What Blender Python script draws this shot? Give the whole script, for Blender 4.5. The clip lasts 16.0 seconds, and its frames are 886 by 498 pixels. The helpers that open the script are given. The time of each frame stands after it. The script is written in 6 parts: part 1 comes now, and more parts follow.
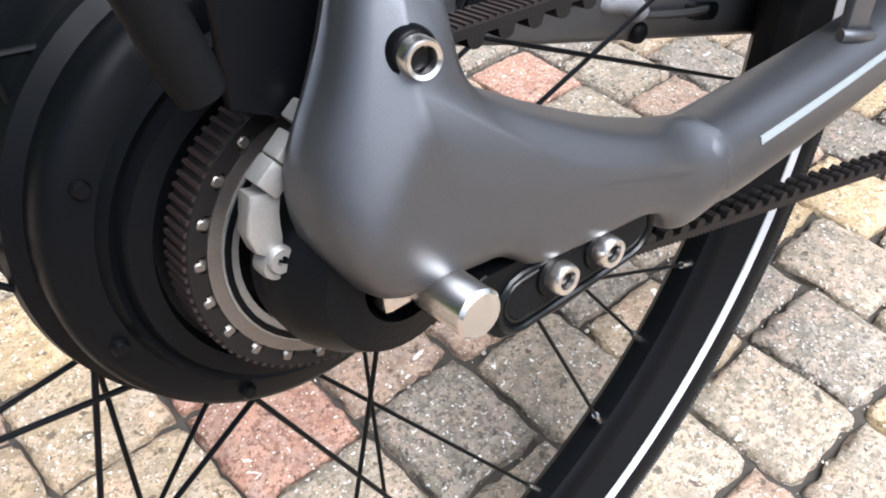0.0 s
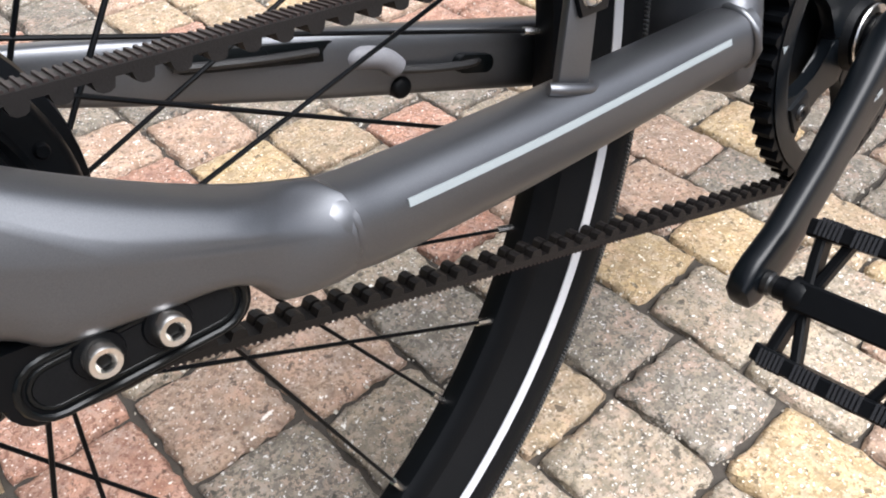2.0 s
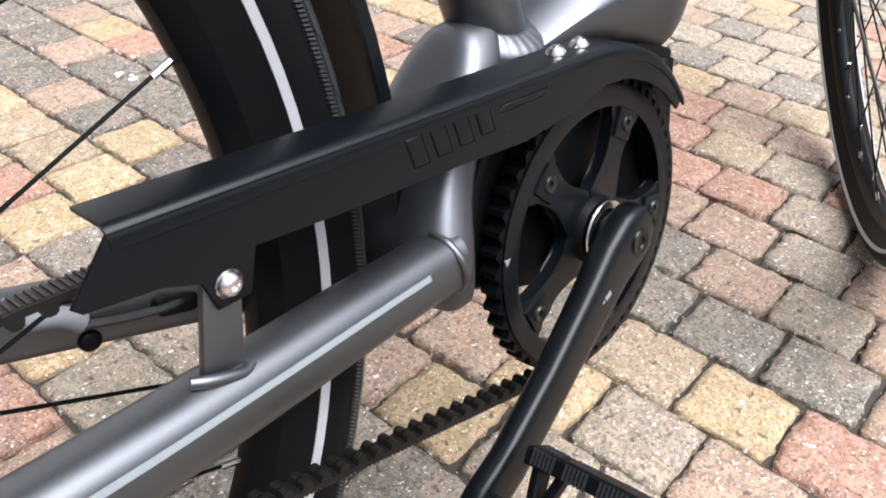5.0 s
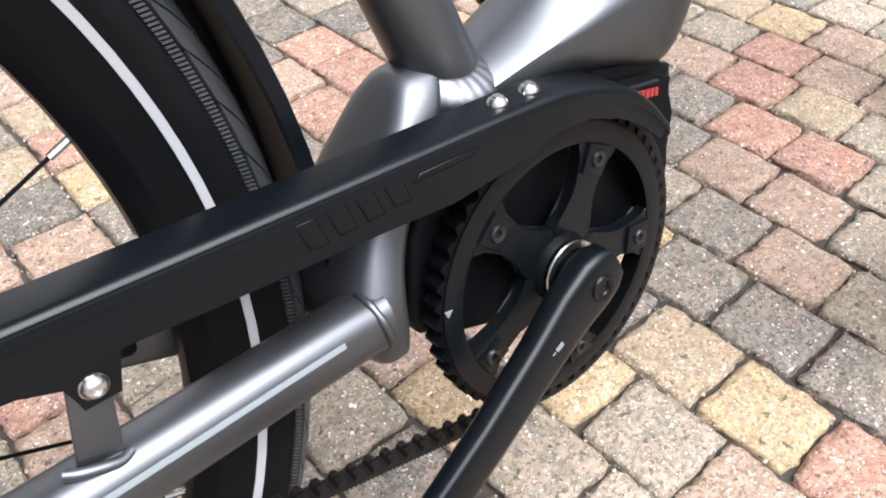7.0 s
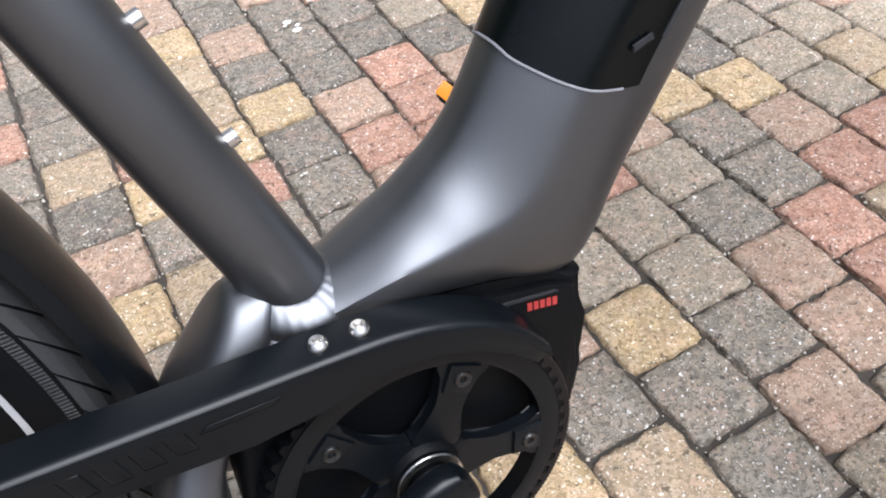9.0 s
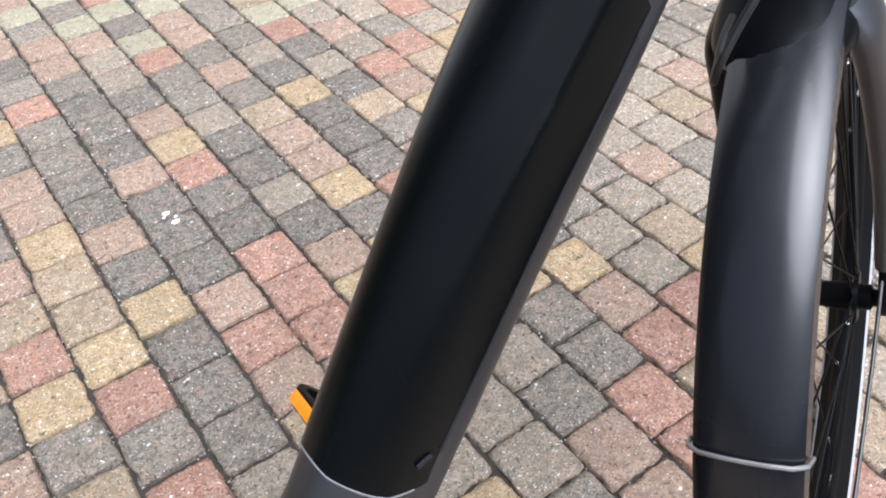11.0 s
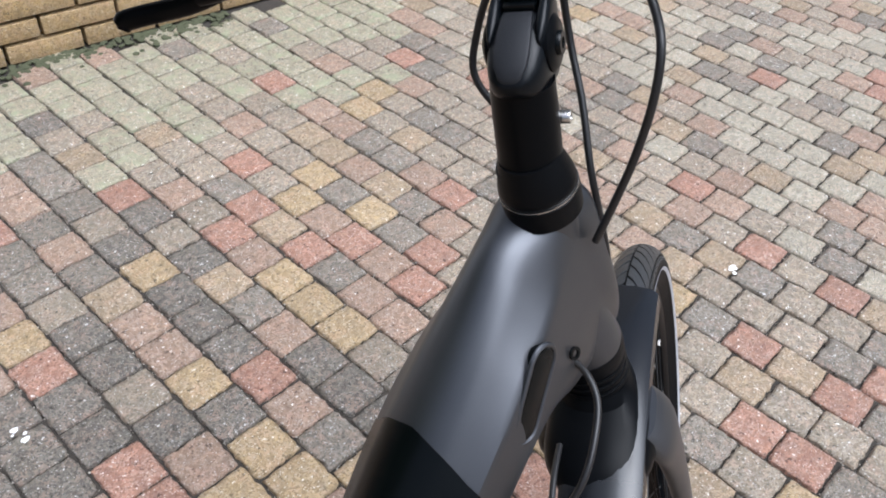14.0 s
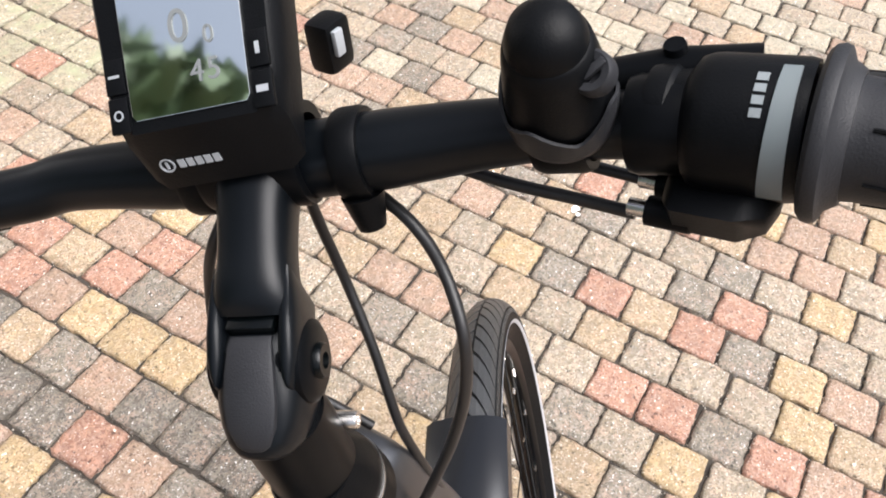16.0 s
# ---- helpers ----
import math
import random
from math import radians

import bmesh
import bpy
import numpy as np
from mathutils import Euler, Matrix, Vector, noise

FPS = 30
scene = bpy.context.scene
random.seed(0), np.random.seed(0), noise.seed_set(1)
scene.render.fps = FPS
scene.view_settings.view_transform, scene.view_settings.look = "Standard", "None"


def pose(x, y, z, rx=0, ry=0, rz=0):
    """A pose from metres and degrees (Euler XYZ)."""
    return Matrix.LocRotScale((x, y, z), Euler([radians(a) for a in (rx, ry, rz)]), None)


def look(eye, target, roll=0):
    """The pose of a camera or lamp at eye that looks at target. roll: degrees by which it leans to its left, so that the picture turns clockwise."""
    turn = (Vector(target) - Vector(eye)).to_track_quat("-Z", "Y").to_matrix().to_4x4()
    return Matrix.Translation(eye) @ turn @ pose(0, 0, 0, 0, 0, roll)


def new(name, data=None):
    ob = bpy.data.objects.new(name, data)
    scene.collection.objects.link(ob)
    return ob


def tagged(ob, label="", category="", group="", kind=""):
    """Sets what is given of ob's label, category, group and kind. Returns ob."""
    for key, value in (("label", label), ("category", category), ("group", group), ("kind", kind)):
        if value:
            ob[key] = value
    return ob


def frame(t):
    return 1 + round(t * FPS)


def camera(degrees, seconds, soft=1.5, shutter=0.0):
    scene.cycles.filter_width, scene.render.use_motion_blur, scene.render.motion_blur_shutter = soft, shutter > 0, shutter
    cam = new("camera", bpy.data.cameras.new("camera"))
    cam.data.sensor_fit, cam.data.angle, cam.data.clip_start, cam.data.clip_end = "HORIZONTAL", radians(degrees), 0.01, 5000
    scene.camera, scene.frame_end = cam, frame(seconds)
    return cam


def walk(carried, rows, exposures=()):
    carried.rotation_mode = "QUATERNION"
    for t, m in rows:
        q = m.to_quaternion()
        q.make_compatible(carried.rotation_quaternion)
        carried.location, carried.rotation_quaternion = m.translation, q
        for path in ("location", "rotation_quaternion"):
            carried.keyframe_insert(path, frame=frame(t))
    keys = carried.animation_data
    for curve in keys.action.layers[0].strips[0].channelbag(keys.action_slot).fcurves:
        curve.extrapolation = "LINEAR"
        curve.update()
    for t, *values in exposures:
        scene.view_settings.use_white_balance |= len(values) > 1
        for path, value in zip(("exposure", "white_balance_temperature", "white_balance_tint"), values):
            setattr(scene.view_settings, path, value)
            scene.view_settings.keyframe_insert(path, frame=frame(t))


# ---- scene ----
cam = camera(56.11, 16.0, soft=1.9)
PATH = [
    (0, (-0.0996, -0.1436, 0.5056), (0.4029, 0.3759, -0.1856), 2.59),
    (0.5, (-0.087, -0.1541, 0.501), (0.4133, 0.3722, -0.1866), 2.10),
    (1, (-0.0667, -0.1735, 0.5019), (0.4378, 0.3626, -0.1749), 1.38),
    (1.5, (-0.0419, -0.1949, 0.5045), (0.4709, 0.3482, -0.1605), 1.06),
    (2, (-0.0061, -0.2081, 0.5047), (0.5224, 0.336, -0.147), 1.71),
    (2.5, (0.0126, -0.215, 0.5063), (0.5536, 0.3279, -0.1361), 1.82),
    (3, (0.0426, -0.2219, 0.5148), (0.5968, 0.321, -0.1162), 1.10),
    (3.5, (0.062, -0.232, 0.5284), (0.633, 0.3042, -0.0933), 1.33),
    (4, (0.0801, -0.2343, 0.5407), (0.6683, 0.2944, -0.0713), 1.93),
    (4.5, (0.0957, -0.2382, 0.5497), (0.7042, 0.2826, -0.049), 2.47),
    (5, (0.1045, -0.2352, 0.5643), (0.7389, 0.2707, -0.0202), 3.22),
    (7.5, (0.2751, -0.2783, 0.6206), (0.6509, 0.3257, -0.0822), -5.83),
    (8, (0.3511, -0.2927, 0.6065), (0.6068, 0.3627, -0.1042), -8.79),
    (8.5, (0.3942, -0.2945, 0.628), (0.6268, 0.3663, -0.0856), -8.94),
    (9, (0.4088, -0.2645, 0.7019), (0.6968, 0.3638, -0.0209), -5.75),
    (9.5, (0.4367, -0.2596, 0.7587), (0.7748, 0.3527, 0.0439), -4.70),
    (10, (0.4597, -0.2584, 0.8177), (0.8402, 0.3425, 0.1148), -3.21),
    (12.5, (0.5002, -0.2314, 1.0842), (0.9549, 0.3572, 0.4158), -1.46),
    (13, (0.5015, -0.202, 1.131), (1.0104, 0.3526, 0.4727), 0.54),
    (13.5, (0.5074, -0.1672, 1.1676), (1.0663, 0.3486, 0.5182), 2.70),
    (14, (0.5493, -0.1395, 1.215), (1.1211, 0.3455, 0.5534), 4.94),
    (14.5, (0.6256, -0.1148, 1.245), (1.1858, 0.3486, 0.5583), 6.99),
    (15, (0.6775, -0.0981, 1.2615), (1.2313, 0.3452, 0.5566), 6.12),
    (15.5, (0.7262, -0.0438, 1.273), (1.2972, 0.3323, 0.5432), 4.51),
    (16, (0.7747, -0.0148, 1.272), (1.3693, 0.2631, 0.5176), 6.14),
]
EXPOSE = [(0.0, 1.71, 5840, 9), (2.5, 1.31, 6190, 10), (5.0, 1.26, 6040, 10), (8.0, 1.43, 5990, 10), (9.0, 1.07, 5890, 10), (10.0, 0.98, 5790, 10), (12.5, 0.56, 5690, 10), (13.5, 0.43, 5690, 10), (14.5, 0.66, 5640, 10), (15.3, 0.89, 5880, 10), (16.0, 1.07, 6380, 12)]
walk(cam, [(t, look(eye, target, roll)) for t, eye, target, roll in PATH], EXPOSE)

# ---------- light ----------
world = bpy.data.worlds.new("overcast_sky")
scene.world = world
world.use_nodes = True
wn, wl = world.node_tree.nodes, world.node_tree.links
sky = wn.new("ShaderNodeTexSky")
sky.sky_type, sky.sun_disc = "NISHITA", False
sky.sun_elevation, sky.sun_rotation = radians(64.5), radians(172)
sky.air_density, sky.dust_density = 1.0, 8.0
grey = wn.new("ShaderNodeHueSaturation")
grey.inputs["Saturation"].default_value = 0.6
wl.new(sky.outputs[0], grey.inputs["Color"])
wl.new(grey.outputs[0], wn["Background"].inputs["Color"])
wn["Background"].inputs["Strength"].default_value = 0.115

sun = new("sun", bpy.data.lights.new("sun", "SUN"))
sun.data.energy, sun.data.angle, sun.data.color = 3.0, radians(58), (0.985, 0.99, 1.0)
sun.matrix_world = look((0.14, -0.94, 2.0), (0, 0, 0))

# ---------- materials ----------


def material(name, colour, rough=0.5, metal=0.0, spec=0.5, spread=0.0, grain=0.0, grain_size=400.0, bump=0.0, blotch=0.0, blotch_size=8.0, coat=0.0, by_piece=False):
    """A principled material whose colour and gloss vary at two scales; by_piece adds a shift for every object."""
    m = bpy.data.materials.new(name)
    m.use_nodes = True
    nt = m.node_tree
    n, l = nt.nodes, nt.links
    bsdf = n["Principled BSDF"]
    bsdf.inputs["Metallic"].default_value = metal
    bsdf.inputs["Specular IOR Level"].default_value = spec
    bsdf.inputs["Coat Weight"].default_value = coat
    bsdf.inputs["Coat Roughness"].default_value = 0.25
    co = n.new("ShaderNodeTexCoord")
    fine = n.new("ShaderNodeTexNoise")
    fine.inputs["Scale"].default_value, fine.inputs["Detail"].default_value = grain_size, 4
    l.new(co.outputs["Object"], fine.inputs["Vector"])
    wide = n.new("ShaderNodeTexNoise")
    wide.inputs["Scale"].default_value, wide.inputs["Detail"].default_value = blotch_size, 5
    l.new(co.outputs["Object"], wide.inputs["Vector"])
    # brightness = 1 + grain * (fine - 0.5) + blotch * (wide - 0.5)
    a = n.new("ShaderNodeMath")
    a.operation = "MULTIPLY_ADD"
    a.inputs[1].default_value, a.inputs[2].default_value = grain, 1 - grain / 2 - blotch / 2
    l.new(fine.outputs["Fac"], a.inputs[0])
    b = n.new("ShaderNodeMath")
    b.operation = "MULTIPLY_ADD"
    b.inputs[1].default_value = blotch
    l.new(wide.outputs["Fac"], b.inputs[0])
    l.new(a.outputs[0], b.inputs[2])
    last = b
    if by_piece:
        info = n.new("ShaderNodeObjectInfo")
        c = n.new("ShaderNodeMath")
        c.operation = "MULTIPLY_ADD"
        c.inputs[1].default_value, c.inputs[2].default_value = spread, 1 - spread / 2
        l.new(info.outputs["Random"], c.inputs[0])
        d = n.new("ShaderNodeMath")
        d.operation = "MULTIPLY"
        l.new(b.outputs[0], d.inputs[0])
        l.new(c.outputs[0], d.inputs[1])
        last = d
    mul = n.new("ShaderNodeVectorMath")
    mul.operation = "SCALE"
    mul.inputs[0].default_value = colour
    l.new(last.outputs[0], mul.inputs["Scale"])
    l.new(mul.outputs[0], bsdf.inputs["Base Color"])
    r = n.new("ShaderNodeMath")
    r.operation = "MULTIPLY_ADD"
    r.inputs[1].default_value, r.inputs[2].default_value = 0.16, rough - 0.08
    l.new(wide.outputs["Fac"], r.inputs[0])
    l.new(r.outputs[0], bsdf.inputs["Roughness"])
    if bump:
        bp = n.new("ShaderNodeBump")
        bp.inputs["Strength"].default_value, bp.inputs["Distance"].default_value = bump, 0.001
        l.new(fine.outputs["Fac"], bp.inputs["Height"])
        l.new(bp.outputs[0], bsdf.inputs["Normal"])
    return m


PAINT = material("graphite_paint", (0.108, 0.111, 0.119), 0.41, 0.94, grain=0.35, grain_size=2500, blotch=0.1, blotch_size=20)
SATIN = material("black_satin_metal", (0.0018, 0.0021, 0.0026), 0.34, 0.0, 0.08, grain=0.3, grain_size=1500, blotch=0.3, blotch_size=25)
PLASTIC = material("black_plastic", (0.002, 0.0023, 0.0028), 0.42, 0.0, 0.10, grain=0.3, grain_size=1200, bump=0.15, blotch=0.3, blotch_size=30)
GLOSSY = material("black_smooth_cover", (0.0010, 0.0016, 0.0019), 0.27, 0.0, 0.20, blotch=0.2)
RUBBER = material("black_rubber", (0.0032, 0.0034, 0.0038), 0.5, 0.0, 0.075, grain=0.5, grain_size=900, bump=0.2, blotch=0.5, blotch_size=15)
TREAD = material("grey_tread_rubber", (0.026, 0.027, 0.028), 0.42, 0.0, 0.5, grain=0.5, grain_size=900, bump=0.2, blotch=0.5, blotch_size=25)
GRIP = material("dark_grey_grip_rubber", (0.013, 0.0135, 0.0155), 0.55, 0.0, 0.25, grain=0.3, grain_size=1200, bump=0.2, blotch=0.3)
FENDER = material("satin_black_mudguard", (0.0045, 0.0052, 0.0068), 0.25, 0.0, 0.5, grain=0.2, grain_size=1500, blotch=0.3, blotch_size=12)
COATED = material("black_powder_coat", (0.0020, 0.0028, 0.0038), 0.31, 0.0, 0.20, grain=0.4, grain_size=1800, bump=0.05, blotch=0.3, blotch_size=25)
BAND = material("grey_indicator_band", (0.11, 0.13, 0.135), 0.5, 0.0)
WORN = material("worn_dark_steel", (0.16, 0.145, 0.13), 0.42, 0.9, grain=0.4, grain_size=1500, blotch=0.5, blotch_size=90)
STEELDARK = material("dark_steel", (0.05, 0.05, 0.05), 0.35, 0.9)
BACK = material("belt_back_rubber", (0.012, 0.0072, 0.0066), 0.5, 0.0, 0.3, grain=0.4, grain_size=1500, blotch=0.4, blotch_size=40)
GREYRUBBER = material("grey_rubber", (0.13, 0.13, 0.14), 0.6, 0.0, 0.3, grain=0.3, grain_size=900, blotch=0.4, blotch_size=60)
BELT = material("belt_rubber", (0.004, 0.0032, 0.003), 0.5, 0.0, 0.22, grain=0.5, grain_size=1500, bump=0.2, blotch=0.4, blotch_size=40)
STEEL = material("bright_steel", (0.62, 0.6, 0.57), 0.25, 1.0, grain=0.2, blotch=0.2, blotch_size=60)
CAST = material("silver_casting", (0.27, 0.262, 0.25), 0.45, 0.8, grain=0.3, grain_size=900, blotch=0.25, blotch_size=60)
REFLEX = material("reflective_stripe", (0.34, 0.34, 0.35), 0.5, 0.1, grain=0.25, grain_size=1500)
DECAL = material("pale_grey_decal", (0.165, 0.185, 0.192), 0.5, 0.1, grain=0.15, grain_size=1500)
RED = material("red_print", (0.22, 0.018, 0.016), 0.5)
PALE = material("pale_print", (0.25, 0.265, 0.28), 0.5)
FAINT = material("faint_grey_print", (0.16, 0.17, 0.175), 0.5)
AMBER = material("amber_reflector", (0.85, 0.27, 0.01), 0.3, grain=0.4, grain_size=500)
CABLE = material("cable_sheath", (0.008, 0.0075, 0.0075), 0.45, 0.0, blotch=0.3)
SILL = material("dark_sill_stone", (0.05, 0.052, 0.06), 0.5, grain=0.4, grain_size=200, bump=0.2)
WHITE = material("white_frame_paint", (0.75, 0.75, 0.73), 0.4, blotch=0.1)
RENDERED = material("grey_wall_render", (0.20, 0.195, 0.19), 0.9, grain=0.4, grain_size=60, blotch=0.4, blotch_size=1.5)

# ---------- mesh helpers ----------


def part(name, bm, mat, parent, label="", at=None, sharp=38):
    """Links a bmesh as one mesh object under a thing or part."""
    bmesh.ops.recalc_face_normals(bm, faces=bm.faces)
    for f in bm.faces:
        f.smooth = True
    for e in bm.edges:
        if len(e.link_faces) == 2 and e.calc_face_angle(0) > radians(sharp):
            e.smooth = False
    me = bpy.data.meshes.new(name)
    bm.to_mesh(me)
    bm.free()
    me.materials.append(mat)
    ob = new(name, me)
    ob.parent = parent
    if at is not None:
        ob.matrix_basis = at
    if label:
        tagged(ob, label)
    return ob


def again(ob, name, m, parent=None):
    """Another part on the same mesh, at the pose m."""
    o = new(name, ob.data)
    o.parent = parent or ob.parent
    o.matrix_basis = m
    return o


def loft(rings, cap=True, loop=False, bm=None):
    """A skin over rings of equally many points."""
    bm = bm or bmesh.new()
    vs = [[bm.verts.new(p) for p in ring] for ring in rings]
    k = len(vs[0])
    pairs = list(zip(vs, vs[1:])) + ([(vs[-1], vs[0])] if loop else [])
    for a, b in pairs:
        for i in range(k):
            bm.faces.new((a[i], a[(i + 1) % k], b[(i + 1) % k], b[i]))
    if cap and not loop:
        bm.faces.new(vs[0])
        bm.faces.new(vs[-1])
    return bm


def spline(points, steps=8):
    """A smooth line through points (Catmull-Rom)."""
    p = [Vector(q) for q in points]
    p = [2 * p[0] - p[1], *p, 2 * p[-1] - p[-2]]
    out = []
    for i in range(1, len(p) - 2):
        for s in range(steps):
            t = s / steps
            out.append(0.5 * (2 * p[i] + (p[i + 1] - p[i - 1]) * t + (2 * p[i - 1] - 5 * p[i] + 4 * p[i + 1] - p[i + 2]) * t * t + (3 * p[i] - p[i - 1] - 3 * p[i + 1] + p[i + 2]) * t**3))
    return [*out, p[-2]]


def tube(points, radius, sides=14, bm=None, wide=1.0, side=None):
    """A round tube along points; radius one number or one a point; wide stretches it along the given side direction."""
    pts = [Vector(p) for p in points]
    rad = radius if isinstance(radius, (list, tuple)) else [radius] * len(pts)
    rings, u = [], None
    for i, p in enumerate(pts):
        d = (pts[min(i + 1, len(pts) - 1)] - pts[max(i - 1, 0)]).normalized()
        if side is not None:
            u = Vector(side)
        elif u is None:
            u = d.orthogonal()
        u = (u - d * u.dot(d)).normalized()
        w = d.cross(u)
        rings.append([p + rad[i] * (u * wide * math.cos(a) + w * math.sin(a)) for a in (2 * math.pi * j / sides for j in range(sides))])
    return loft(rings, bm=bm)


def rod(a, b, r, sides=14, bm=None, r2=None):
    return tube([a, b], [r, r if r2 is None else r2], sides, bm)


def lathe(profile, sides=32, m=None, closed=False, bm=None):
    """Turns (radius, height) pairs about z; closed joins the last pair to the first."""
    m = m or Matrix()
    rings = [[m @ Vector((r * math.cos(a), r * math.sin(a), h)) for r, h in profile] for a in (2 * math.pi * j / sides for j in range(sides))]
    bm = bm or bmesh.new()
    vs = [[bm.verts.new(p) for p in ring] for ring in rings]
    k = len(profile)
    for a, b in zip(vs, vs[1:] + vs[:1]):
        for i in range(k if closed else k - 1):
            j = (i + 1) % k
            bm.faces.new((a[i], b[i], b[j], a[j]))
    if not closed:
        for e in (0, -1):
            if profile[e][0] > 1e-6:
                bm.faces.new([ring[e] for ring in vs])
    bmesh.ops.remove_doubles(bm, verts=bm.verts, dist=1e-6)
    return bm


def prism(outline, y0, y1, bevel=0.0, segments=2, bm=None):
    """A plate with an outline in x and z, from y0 to y1, its edges rounded."""
    bm = bm or bmesh.new()
    a = [bm.verts.new((x, y0, z)) for x, z in outline]
    b = [bm.verts.new((x, y1, z)) for x, z in outline]
    k = len(outline)
    fs = [bm.faces.new(a), bm.faces.new(b[::-1])] + [bm.faces.new((a[i], b[i], b[(i + 1) % k], a[(i + 1) % k])) for i in range(k)]
    if bevel:
        es = {e for f in fs[:2] for e in f.edges}
        bmesh.ops.bevel(bm, geom=list(es), offset=bevel, segments=segments, affect="EDGES", profile=0.6)
    return bm


def block(x, y, z, sx, sy, sz, bevel=0.0, m=None):
    """A box of full size sx, sy, sz about a centre, with rounded edges."""
    bm = bmesh.new()
    bmesh.ops.create_cube(bm, size=1, matrix=Matrix.Diagonal((sx, sy, sz, 1)))
    if bevel:
        bmesh.ops.bevel(bm, geom=bm.edges[:], offset=bevel, segments=2, affect="EDGES", profile=0.6)
    bmesh.ops.transform(bm, matrix=(m or Matrix()) @ Matrix.Translation((x, y, z)), verts=bm.verts)
    return bm


def arc(cx, cz, r, a0, a1, n=12):
    return [(cx + r * math.cos(radians(a0 + (a1 - a0) * i / n)), cz + r * math.sin(radians(a0 + (a1 - a0) * i / n))) for i in range(n + 1)]


def line_matrix(a, b):
    """The pose of a unit rod along z that runs from a to b."""
    a, b = Vector(a), Vector(b)
    d = b - a
    return Matrix.Translation(a) @ d.to_track_quat("Z", "Y").to_matrix().to_4x4() @ Matrix.Diagonal((1, 1, d.length, 1))


TO_Y = Matrix.Rotation(radians(90), 4, "X")  # turns z to -y, the side of the belt


def axis_y(x, y, z):
    return Matrix.Translation((x, y, z)) @ TO_Y


# ---------- the bicycle, in its own frame: x ahead, y to its left, z up, the rear wheel's foot at the origin ----------
bicycle = new("bicycle")
bicycle.matrix_world = pose(-0.0113, -0.0365, 0.0, -10.9, 0, -2.37)
tagged(bicycle, "graphite grey electric city bicycle with belt drive leaning on pavers", "bicycle")
AXLE = (0.0, 0.0, 0.3598)
BB = (0.4955, 0.0, 0.284)
LINE = -0.0385  # the belt's plane


def wheel(name, parent, at, label, hub, flange, flange_y, rc=0.338, tall=0.0246, wide=0.0238, stout=0.0):
    """A spoked wheel about y at the origin of at: rim, tyre with tread and stripes, spokes and nipples."""
    yy = Matrix.Rotation(radians(90), 4, "X")
    rim = part(name, lathe([(0.3035, 0.0), (0.3045, 0.006), (0.311, 0.0115), (0.322, 0.0122), (0.322, 0.0095), (0.313, 0.008), (0.313, -0.008), (0.322, -0.0095), (0.322, -0.0122), (0.311, -0.0115), (0.3045, -0.006)], 96, yy, True), SATIN, parent, label, at)
    side = [(0.318, 0.0125), (0.326, 0.0160 + 0.003 * (1 - stout)), (0.3335, 0.0195 + 0.003 * (1 - stout)), (rc - 0.004, wide - 0.0006)]
    side += [(rc + tall * math.sin(u), wide * math.cos(u)) for u in (radians(11 * j) for j in range(9))]
    shape = parent.matrix_world @ at

    def rest(bm):
        """Flattens what would reach below the paving into a contact patch."""
        for v in bm.verts:
            p = shape @ v.co
            if p.z < 0.0012:
                v.co = shape.inverted() @ Vector((p.x, p.y, 0.0012))
        return bm

    part("tyre", rest(lathe(side + [(r, -h) for r, h in reversed(side)] + [(0.313, -0.01), (0.313, 0.01)], 128, yy, True)), RUBBER, rim, "black rubber tyre")
    # slanting tread blocks between narrow grooves, and a ribbed band on either shoulder
    bm = bmesh.new()
    pitch = 2 * math.pi / 84

    def skin(u, lift):
        return rc + (tall + lift) * math.cos(u), (wide + lift) * math.sin(u)

    def slab(corners, s):
        q = [[bm.verts.new((r * math.cos(t), s * h, r * math.sin(t))) for t, (r, h) in ((t, skin(u, lift)) for t, u in corners)] for lift in (-0.0006, 0.0013)]
        n = len(corners)
        bm.faces.new(q[1])
        for i in range(n):
            bm.faces.new((q[0][i], q[0][(i + 1) % n], q[1][(i + 1) % n], q[1][i]))

    for k in range(84):
        for s in (1, -1):
            t0 = pitch * (k + (0.5 if s < 0 else 0))
            us = [radians(v) for v in (2.5, 16, 30, 44, 57)]
            bend = [pitch * 1.5 * (i / 4) ** 1.25 for i in range(5)]
            for i in range(4):
                g0, g1 = pitch * (0.80 + 0.03 * i), pitch * (0.80 + 0.03 * (i + 1))
                slab([(t0 + bend[i], us[i]), (t0 + bend[i] + g0, us[i]), (t0 + bend[i + 1] + g1, us[i + 1]), (t0 + bend[i + 1], us[i + 1])], s)
            for j in range(12):
                t1 = t0 + pitch * j / 12
                slab([(t1, radians(62)), (t1 + pitch * 0.045, radians(62)), (t1 + pitch * 0.125, radians(73)), (t1 + pitch * 0.08, radians(73))], s)
    part("tread", rest(bm), TREAD, rim, "grey slanting tread blocks", sharp=20)
    for s in (1, -1):
        (ra, ha), (rb, hb) = (0.3335, side[2][1]), (0.3375, side[2][1] + 0.0021)
        part("reflective_stripe", rest(lathe([(ra, s * ha), (rb, s * hb), (rb, s * (hb + 0.0006)), (ra, s * (ha + 0.0006))], 128, yy, True)), REFLEX, rim, "pale grey reflective stripe on the tyre")
    hub_ob = part("hub", hub, SATIN, rim, "black wheel hub")
    spoke_bm = bmesh.new()
    rod((0, 0, 0), (0, 0, 1), 0.00105, 8, spoke_bm)
    spoke = nipple = None
